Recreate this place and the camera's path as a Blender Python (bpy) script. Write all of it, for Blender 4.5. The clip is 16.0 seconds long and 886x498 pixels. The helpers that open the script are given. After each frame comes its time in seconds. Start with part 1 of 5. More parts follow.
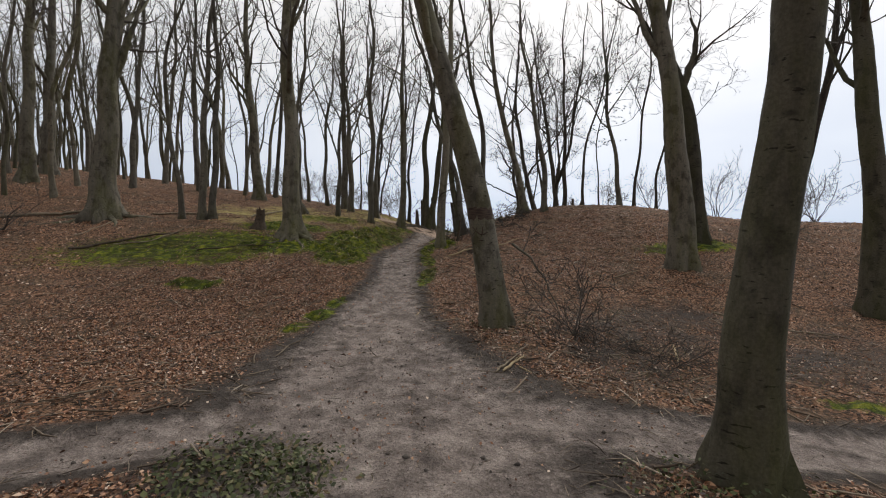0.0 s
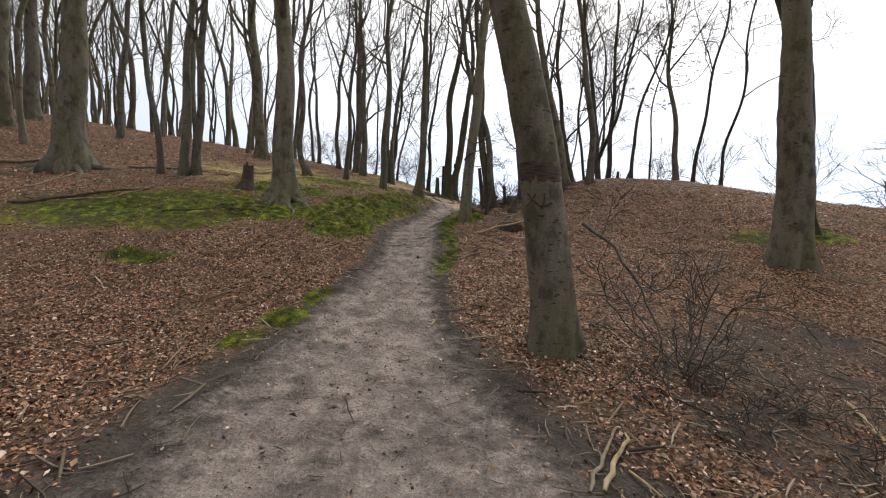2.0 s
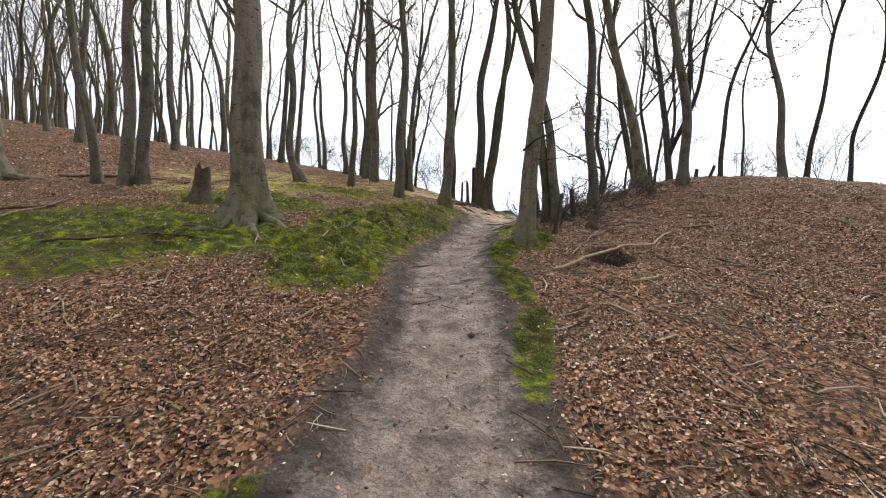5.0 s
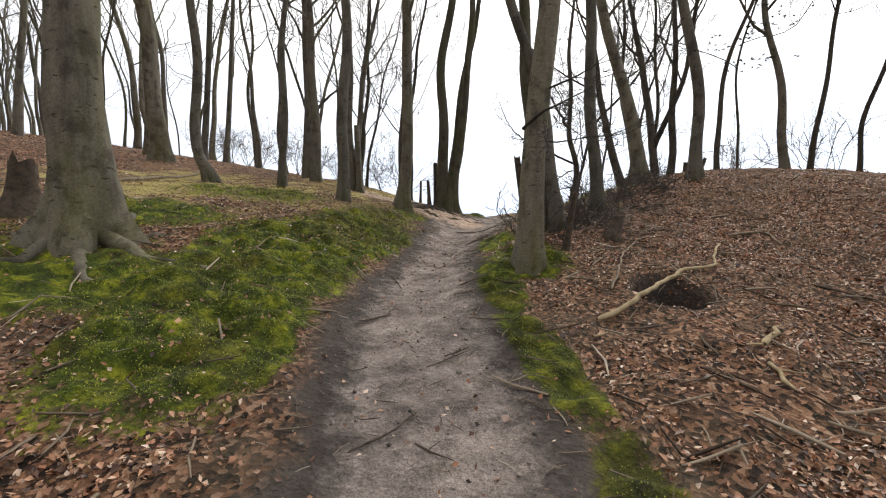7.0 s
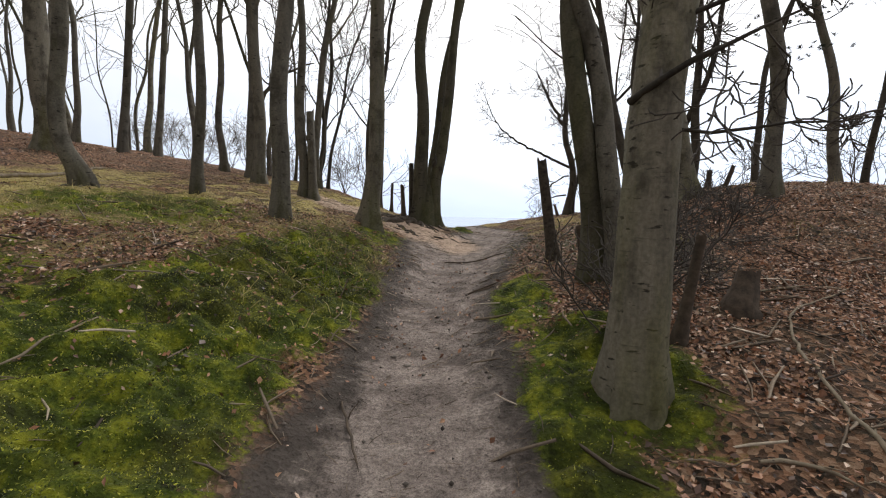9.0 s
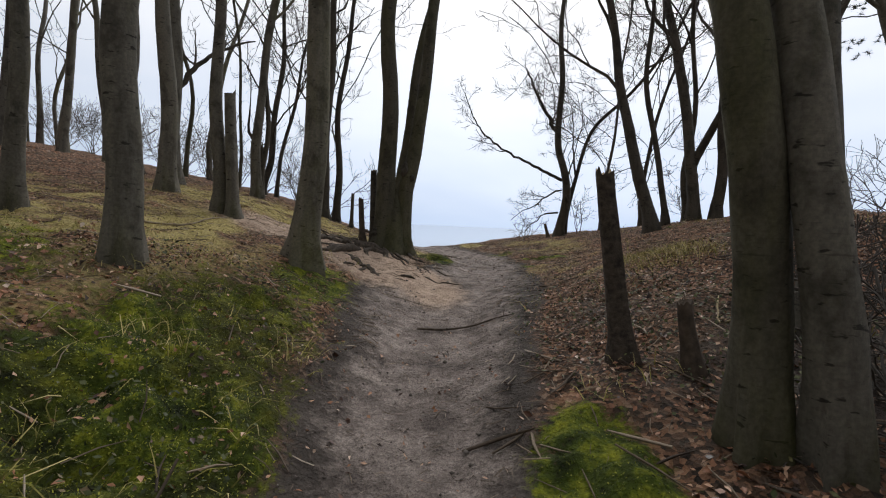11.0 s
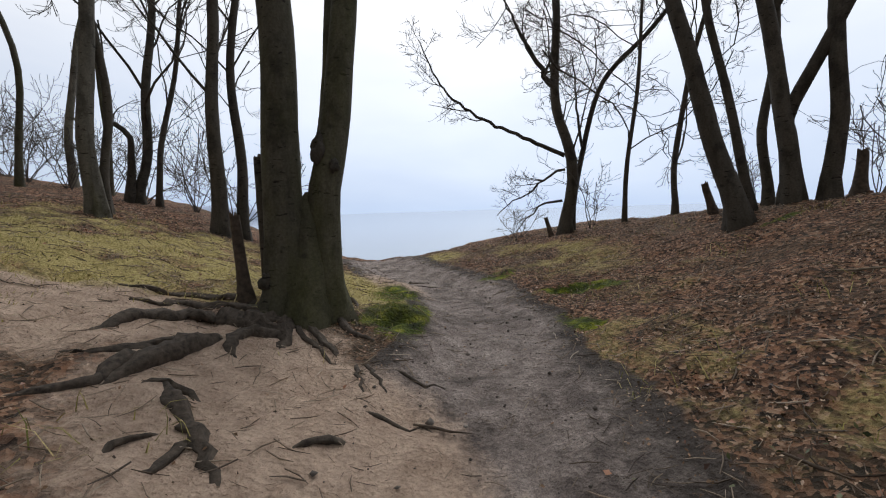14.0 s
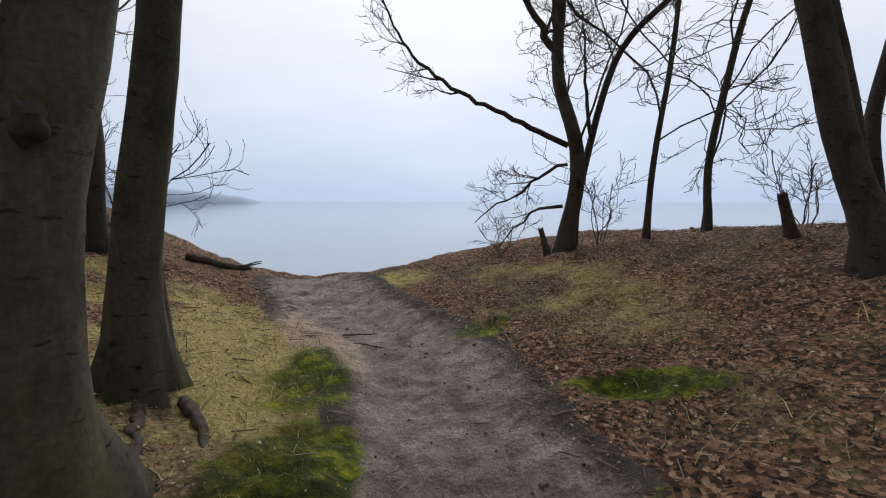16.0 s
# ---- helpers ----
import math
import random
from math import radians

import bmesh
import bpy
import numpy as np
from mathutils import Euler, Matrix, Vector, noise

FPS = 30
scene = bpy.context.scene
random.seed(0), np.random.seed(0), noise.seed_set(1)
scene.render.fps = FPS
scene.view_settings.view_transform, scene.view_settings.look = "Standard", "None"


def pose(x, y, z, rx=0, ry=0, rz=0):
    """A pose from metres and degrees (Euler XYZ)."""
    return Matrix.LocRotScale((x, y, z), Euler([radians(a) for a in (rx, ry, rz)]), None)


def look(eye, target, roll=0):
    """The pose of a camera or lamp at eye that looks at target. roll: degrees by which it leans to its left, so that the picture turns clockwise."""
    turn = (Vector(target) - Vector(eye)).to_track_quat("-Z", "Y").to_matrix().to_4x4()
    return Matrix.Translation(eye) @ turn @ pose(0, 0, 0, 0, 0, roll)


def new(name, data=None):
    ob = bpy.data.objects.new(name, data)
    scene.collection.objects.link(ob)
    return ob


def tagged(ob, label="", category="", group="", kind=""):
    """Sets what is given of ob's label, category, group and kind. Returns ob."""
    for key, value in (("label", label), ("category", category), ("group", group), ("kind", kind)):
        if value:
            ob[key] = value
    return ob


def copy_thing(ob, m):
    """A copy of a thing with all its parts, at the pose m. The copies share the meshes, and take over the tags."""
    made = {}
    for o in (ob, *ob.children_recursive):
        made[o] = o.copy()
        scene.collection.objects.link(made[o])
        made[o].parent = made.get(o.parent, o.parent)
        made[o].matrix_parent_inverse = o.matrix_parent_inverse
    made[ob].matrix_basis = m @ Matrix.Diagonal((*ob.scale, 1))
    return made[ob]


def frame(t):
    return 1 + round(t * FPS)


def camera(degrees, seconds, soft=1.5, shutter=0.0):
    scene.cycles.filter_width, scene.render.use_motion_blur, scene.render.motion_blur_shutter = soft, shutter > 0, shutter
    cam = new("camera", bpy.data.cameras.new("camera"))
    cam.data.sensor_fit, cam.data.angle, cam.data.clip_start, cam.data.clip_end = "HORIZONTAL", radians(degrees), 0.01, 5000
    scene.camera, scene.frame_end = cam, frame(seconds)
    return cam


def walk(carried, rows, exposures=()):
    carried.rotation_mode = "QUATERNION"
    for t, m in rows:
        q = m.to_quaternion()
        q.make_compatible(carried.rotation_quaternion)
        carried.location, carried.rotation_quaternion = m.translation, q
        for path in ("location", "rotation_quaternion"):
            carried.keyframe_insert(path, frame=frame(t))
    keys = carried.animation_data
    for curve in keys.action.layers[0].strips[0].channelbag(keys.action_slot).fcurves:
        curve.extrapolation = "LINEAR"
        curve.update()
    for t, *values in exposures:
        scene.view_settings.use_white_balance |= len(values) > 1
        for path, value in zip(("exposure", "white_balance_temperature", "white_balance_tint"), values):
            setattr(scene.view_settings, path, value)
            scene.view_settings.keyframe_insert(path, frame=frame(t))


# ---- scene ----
cam = camera(89.6, 16.0, soft=1.15)
PATH = [
    (0, (0.009, 0.037, 1.596), (0.006, 2.036, 1.537), -0.0),
    (0.5, (-0.04, 0.69, 1.582), (-0.058, 2.686, 1.454), 1.9),
    (1, (0.01, 1.359, 1.572), (-0.016, 3.357, 1.483), 2.1),
    (1.5, (-0.111, 2.032, 1.557), (-0.233, 4.021, 1.392), 2.4),
    (2, (-0.164, 2.752, 1.558), (-0.243, 4.742, 1.374), 2.6),
    (2.5, (-0.229, 3.453, 1.595), (-0.517, 5.422, 1.402), 2.4),
    (3, (-0.383, 4.159, 1.606), (-0.614, 6.128, 1.341), 3.1),
    (3.5, (-0.49, 4.877, 1.598), (-0.762, 6.853, 1.463), 2.6),
    (4, (-0.712, 5.509, 1.616), (-0.954, 7.49, 1.486), 3.8),
    (4.2, (-0.784, 5.772, 1.657), (-0.991, 7.757, 1.524), 3.7),
    (6.3, (-1.071, 8.486, 1.77), (-1.202, 10.474, 1.589), -0.8),
    (6.5, (-1.144, 8.748, 1.797), (-1.2, 10.739, 1.617), 0.3),
    (7, (-1.176, 9.398, 1.849), (-1.133, 11.392, 1.696), 0.3),
    (7.5, (-1.21, 10.08, 1.908), (-1.153, 12.069, 1.703), 2.2),
    (8, (-1.255, 10.777, 1.971), (-1.161, 12.764, 1.763), 2.9),
    (8.5, (-1.319, 11.496, 2.081), (-1.282, 13.491, 1.938), 1.6),
    (9, (-1.331, 12.2, 2.216), (-1.148, 14.185, 2.06), 1.3),
    (9.2, (-1.333, 12.481, 2.255), (-1.136, 14.463, 2.075), 1.3),
    (11.3, (-1.082, 15.207, 2.546), (-0.728, 17.172, 2.435), 2.5),
    (11.5, (-1.038, 15.488, 2.562), (-0.666, 17.45, 2.453), 2.3),
    (12, (-0.962, 16.166, 2.626), (-0.614, 18.134, 2.541), 1.1),
    (12.5, (-0.878, 16.81, 2.693), (-0.415, 18.753, 2.581), 0.4),
    (13, (-0.755, 17.46, 2.782), (-0.226, 19.38, 2.605), -1.4),
    (13.5, (-0.68, 18.134, 2.852), (-0.129, 20.044, 2.63), -1.4),
    (14, (-0.512, 18.797, 2.895), (-0.027, 20.729, 2.714), -1.7),
    (14.5, (-0.478, 19.454, 2.956), (0.061, 21.369, 2.749), -0.4),
    (15, (-0.251, 20.133, 2.977), (0.398, 22.01, 2.749), -0.4),
    (15.5, (-0.033, 20.755, 3.033), (0.615, 22.634, 2.81), 0.5),
    (16, (0.214, 21.353, 3.099), (0.857, 23.234, 2.876), 0.2),
]
walk(cam, [(t, look(eye, target, roll)) for t, eye, target, roll in PATH],
     [(0.0, -0.42, 6700, 10), (2.0, 0.04, 6750, 10), (3.0, 0.2, 6750, 10), (3.5, 0.36, 6750, 10), (6.5, 0.5, 6750, 10), (7.0, 0.34, 6750, 10), (7.5, 0.14, 6735, 10), (8.0, 0.02, 6720, 10), (9.0, 0.0, 6700, 10), (11.5, -0.42, 6350, 10), (13.3, -0.45, 6320, 10), (14.5, -0.37, 6300, 10), (16.0, -0.56, 6300, 10)])

# ---- overcast sky and a broad, weak sun ----
SUN_ELEVATION, SUN_TURN = 42, 25
world = bpy.data.worlds.new("overcast_sky")
scene.world = world
world.use_nodes = True
wn, wl = world.node_tree.nodes, world.node_tree.links
wn.clear()
sky = wn.new("ShaderNodeTexSky")
sky.sky_type, sky.sun_disc = "NISHITA", False
sky.sun_elevation, sky.sun_rotation = radians(SUN_ELEVATION), radians(SUN_TURN)
sky.dust_density = 4.0
geo = wn.new("ShaderNodeTexCoord")
sep = wn.new("ShaderNodeSeparateXYZ")
wl.new(geo.outputs["Generated"], sep.inputs[0])
height = wn.new("ShaderNodeValToRGB")
height.color_ramp.elements[0].position, height.color_ramp.elements[0].color = 0.0, (7.3, 8.6, 10.7, 1)
height.color_ramp.elements[1].position, height.color_ramp.elements[1].color = 0.42, (12.2, 12.2, 12.3, 1)
clouds = wn.new("ShaderNodeTexNoise")
clouds.inputs["Scale"].default_value, clouds.inputs["Detail"].default_value = 2.2, 5
stretch = wn.new("ShaderNodeMapping")
stretch.inputs["Scale"].default_value = (1, 1, 3.5)
wl.new(geo.outputs["Generated"], stretch.inputs[0])
wl.new(stretch.outputs[0], clouds.inputs["Vector"])
cloud_ramp = wn.new("ShaderNodeValToRGB")
cloud_ramp.color_ramp.elements[0].position, cloud_ramp.color_ramp.elements[0].color = 0.3, (0.86, 0.89, 0.94, 1)
cloud_ramp.color_ramp.elements[1].position, cloud_ramp.color_ramp.elements[1].color = 0.7, (1.06, 1.05, 1.04, 1)
wl.new(clouds.outputs["Fac"], cloud_ramp.inputs[0])
wl.new(sep.outputs["Z"], height.inputs[0])
layer = wn.new("ShaderNodeMixRGB")
layer.blend_type, layer.inputs[0].default_value = "MULTIPLY", 0.9
wl.new(height.outputs[0], layer.inputs[1])
wl.new(cloud_ramp.outputs[0], layer.inputs[2])
blend = wn.new("ShaderNodeMixRGB")
blend.inputs[0].default_value = 0.93
wl.new(sky.outputs[0], blend.inputs[1])
wl.new(layer.outputs[0], blend.inputs[2])
# the cloud is thinner, and brighter, on the side of the sun
toward = wn.new("ShaderNodeVectorMath")
toward.operation = "DOT_PRODUCT"
toward.inputs[1].default_value = (math.sin(radians(SUN_TURN)), math.cos(radians(SUN_TURN)), 0.2)
wl.new(geo.outputs["Generated"], toward.inputs[0])
glow = wn.new("ShaderNodeMapRange")
glow.inputs[1].default_value, glow.inputs[2].default_value, glow.inputs[3].default_value, glow.inputs[4].default_value = -1, 1, 0.22, 1.25
wl.new(toward.outputs["Value"], glow.inputs[0])
thin = wn.new("ShaderNodeVectorMath")
thin.operation = "SCALE"
wl.new(blend.outputs[0], thin.inputs[0])
wl.new(glow.outputs[0], thin.inputs["Scale"])
back = wn.new("ShaderNodeBackground")
back.inputs["Strength"].default_value = 0.1
wl.new(thin.outputs[0], back.inputs[0])
wl.new(back.outputs[0], wn.new("ShaderNodeOutputWorld").inputs[0])
sun = new("sun", bpy.data.lights.new("sun", "SUN"))
sun.data.energy, sun.data.angle, sun.data.color = 1.3, radians(22), (1.0, 0.96, 0.9)
a, e = radians(SUN_TURN), radians(SUN_ELEVATION)
sun.matrix_world = look((math.sin(a) * math.cos(e) * 60, math.cos(a) * math.cos(e) * 60, math.sin(e) * 60), (0, 0, 0))


# ---- materials ----
def shader(name, rough=0.9, spec=0.3):
    mat = bpy.data.materials.new(name)
    mat.use_nodes = True
    nodes, links = mat.node_tree.nodes, mat.node_tree.links
    bsdf = nodes["Principled BSDF"]
    bsdf.inputs["Roughness"].default_value = rough
    bsdf.inputs["Specular IOR Level"].default_value = spec
    return mat, nodes, links, bsdf


def noise_tex(nodes, links, scale, detail=4, rough=0.6, stretch=(1, 1, 1), coord="Object"):
    tc = nodes.new("ShaderNodeTexCoord")
    mp = nodes.new("ShaderNodeMapping")
    mp.inputs["Scale"].default_value = stretch
    links.new(tc.outputs[coord], mp.inputs[0])
    tex = nodes.new("ShaderNodeTexNoise")
    tex.inputs["Scale"].default_value, tex.inputs["Detail"].default_value = scale, detail
    tex.inputs["Roughness"].default_value = rough
    links.new(mp.outputs[0], tex.inputs["Vector"])
    return tex.outputs["Fac"]


def ramp(nodes, links, value, *stops):
    node = nodes.new("ShaderNodeValToRGB")
    els = node.color_ramp.elements
    while len(els) < len(stops):
        els.new(0.5)
    for el, (at, colour) in zip(els, stops):
        el.position, el.color = at, (*colour, 1) if len(colour) == 3 else colour
    links.new(value, node.inputs[0])
    return node.outputs[0]


def mix(nodes, links, fac, one, two, kind="MIX"):
    node = nodes.new("ShaderNodeMixRGB")
    node.blend_type = kind
    for socket, value in zip(node.inputs, (fac, one, two)):
        if isinstance(value, (int, float)):
            socket.default_value = value
        elif isinstance(value, tuple):
            socket.default_value = (*value, 1)
        else:
            links.new(value, socket)
    return node.outputs[0]


def bump(nodes, links, bsdf, value, strength, distance, after=None):
    node = nodes.new("ShaderNodeBump")
    node.inputs["Strength"].default_value, node.inputs["Distance"].default_value = strength, distance
    links.new(value, node.inputs["Height"])
    if after:
        links.new(after, node.inputs["Normal"])
    links.new(node.outputs[0], bsdf.inputs["Normal"])
    return node.outputs[0]


def bark_material(name, pale, dark, green, green_from):
    mat, n, l, b = shader(name, 0.85, 0.25)
    grain = noise_tex(n, l, 9, 7, 0.7, (1, 1, 0.3))
    streak = noise_tex(n, l, 5, 5, 0.65, (1, 1, 0.09))
    rings = noise_tex(n, l, 8, 4, 0.6, (0.45, 0.45, 5.5))
    patch = noise_tex(n, l, 1.6, 6, 0.7, (1, 1, 0.3))
    fleck = noise_tex(n, l, 45, 3, 0.6)
    half = tuple(c * 0.55 + d * 0.45 for c, d in zip(pale, dark))
    tone = ramp(n, l, grain, (0.3, half), (0.66, pale))
    blotch = noise_tex(n, l, 4.2, 5, 0.6, (1, 1, 0.7))
    tone = mix(n, l, ramp(n, l, blotch, (0.5, (0, 0, 0)), (0.62, (0.75, 0.75, 0.75))), tone, dark)
    dash = noise_tex(n, l, 11, 3, 0.55, (0.8, 0.8, 2.6))
    tone = mix(n, l, ramp(n, l, dash, (0.63, (0, 0, 0)), (0.68, (0.85, 0.85, 0.85))), tone, tuple(c * 0.3 for c in dark))
    tone = mix(n, l, ramp(n, l, streak, (0.48, (0, 0, 0)), (0.72, (0.6, 0.6, 0.6))), tone, tuple(c * 0.6 for c in dark))
    tone = mix(n, l, ramp(n, l, patch, (green_from, (0, 0, 0)), (green_from + 0.25, (0.62, 0.62, 0.62))), tone, green)
    tone = mix(n, l, ramp(n, l, rings, (0.66, (0, 0, 0)), (0.74, (0.4, 0.4, 0.4))), tone, tuple(c * 0.45 for c in dark))
    tone = mix(n, l, 0.55, tone, ramp(n, l, fleck, (0.35, (0.65, 0.65, 0.65)), (0.65, (1.3, 1.3, 1.3))), "MULTIPLY")
    tc = n.new("ShaderNodeTexCoord")
    mp = n.new("ShaderNodeMapping")
    mp.inputs["Scale"].default_value = (1.5, 1.5, 2.6)
    l.new(tc.outputs["Object"], mp.inputs[0])
    knot = n.new("ShaderNodeTexVoronoi")
    knot.inputs["Scale"].default_value = 1.5
    l.new(mp.outputs[0], knot.inputs["Vector"])
    eye = ramp(n, l, knot.outputs["Distance"], (0.04, (0.6, 0.6, 0.6)), (0.12, (0, 0, 0)))
    tone = mix(n, l, eye, tone, tuple(c * 0.35 for c in dark))
    info = n.new("ShaderNodeObjectInfo")
    vary = ramp(n, l, info.outputs["Random"], (0, (0.78, 0.77, 0.76)), (1, (1.15, 1.13, 1.08)))
    tone = mix(n, l, 1.0, tone, vary, "MULTIPLY")
    l.new(tone, b.inputs["Base Color"])
    first = bump(n, l, b, rings, 0.2, 0.01)
    second = bump(n, l, b, knot.outputs["Distance"], 0.25, 0.03, first)
    bump(n, l, b, grain, 0.5, 0.014, second)
    return mat


def plain_material(name, one, two, scale, rough=0.9, bump_by=0.4, island=False, stretch=(1, 1, 1)):
    mat, n, l, b = shader(name, rough)
    grain = noise_tex(n, l, scale, 5, 0.6, stretch)
    tone = ramp(n, l, grain, (0.3, one), (0.7, two))
    if island:
        g = n.new("ShaderNodeNewGeometry")
        vary = ramp(n, l, g.outputs["Random Per Island"], (0, (0.5, 0.48, 0.46)), (0.5, (1, 1, 1)), (1, (1.5, 1.45, 1.35)))
        tone = mix(n, l, 1.0, tone, vary, "MULTIPLY")
    l.new(tone, b.inputs["Base Color"])
    bump(n, l, b, grain, bump_by, 0.01)
    return mat


def scatter_material(name, stops, rough=0.8, sheen=0.0, spec=0.3):
    """Colour differs from piece to piece."""
    mat, n, l, b = shader(name, rough, spec)
    b.inputs["Sheen Weight"].default_value = sheen
    g = n.new("ShaderNodeNewGeometry")
    tone = ramp(n, l, g.outputs["Random Per Island"], *stops)
    grain = noise_tex(n, l, 60, 3)
    tone = mix(n, l, 0.6, tone, ramp(n, l, grain, (0.3, (0.6, 0.6, 0.6)), (0.7, (1.3, 1.3, 1.3))), "MULTIPLY")
    l.new(tone, b.inputs["Base Color"])
    return mat


BARK = bark_material("beech_bark", (0.185, 0.17, 0.14), (0.066, 0.06, 0.048), (0.115, 0.115, 0.04), 0.5)
BARK_MOSSY = bark_material("mossy_beech_bark", (0.228, 0.208, 0.166), (0.062, 0.055, 0.042), (0.13, 0.13, 0.034), 0.45)
BARK_OLIVE = bark_material("dark_olive_bark", (0.115, 0.105, 0.078), (0.042, 0.038, 0.028), (0.075, 0.078, 0.022), 0.42)
BARK_DARK = bark_material("dark_bark", (0.105, 0.092, 0.074), (0.04, 0.035, 0.028), (0.06, 0.06, 0.026), 0.58)
TWIG = plain_material("twig_bark", (0.07, 0.06, 0.05), (0.13, 0.115, 0.1), 9)
DEADWOOD = plain_material("dead_wood", (0.16, 0.125, 0.085), (0.34, 0.28, 0.2), 14, stretch=(1, 1, 0.3))
PALEWOOD = plain_material("pale_dead_wood", (0.3, 0.22, 0.12), (0.52, 0.42, 0.26), 12)
ROTTEN = plain_material("rotten_wood", (0.045, 0.035, 0.028), (0.14, 0.105, 0.075), 16, bump_by=0.8)
SCAR = plain_material("scarred_bark", (0.035, 0.024, 0.019), (0.12, 0.085, 0.065), 14, bump_by=0.6, stretch=(0.6, 0.6, 4))
ROOT = plain_material("root_bark", (0.03, 0.024, 0.019), (0.12, 0.095, 0.072), 26, bump_by=1.0)
STICKS = scatter_material("stick_litter", ((0, (0.06, 0.045, 0.035)), (0.4, (0.19, 0.145, 0.105)), (0.85, (0.34, 0.265, 0.19)), (1, (0.55, 0.46, 0.36))))
LEAVES = scatter_material("dry_beech_leaves", ((0, (0.03, 0.015, 0.01)), (0.28, (0.15, 0.068, 0.038)), (0.62, (0.42, 0.185, 0.092)), (0.88, (0.58, 0.34, 0.2)), (1, (0.82, 0.66, 0.52))), 0.42, spec=0.5)
DULL_LEAVES = scatter_material("crumbled_leaves", ((0, (0.03, 0.02, 0.013)), (0.4, (0.13, 0.078, 0.042)), (0.75, (0.32, 0.19, 0.105)), (1, (0.66, 0.5, 0.36))), 0.6)
MOSS = scatter_material("moss_tufts", ((0, (0.022, 0.035, 0.005)), (0.45, (0.1, 0.13, 0.01)), (0.8, (0.38, 0.39, 0.028)), (1, (0.5, 0.47, 0.09))), 0.85, sheen=0.2)
GRASS = scatter_material("dry_grass_blades", ((0, (0.13, 0.13, 0.025)), (0.45, (0.42, 0.36, 0.1)), (1, (0.68, 0.56, 0.26))), 0.8)
GREENERY = scatter_material("low_green_blades", ((0, (0.05, 0.06, 0.015)), (0.6, (0.14, 0.15, 0.04)), (1, (0.3, 0.25, 0.1))), 0.7)
IVY = scatter_material("ivy_leaves", ((0, (0.03, 0.04, 0.012)), (0.5, (0.07, 0.085, 0.025)), (0.8, (0.13, 0.14, 0.05)), (1, (0.24, 0.16, 0.09))), 0.5)
NEEDLES = scatter_material("pine_needles", ((0, (0.02, 0.03, 0.018)), (1, (0.05, 0.065, 0.035))), 0.7)


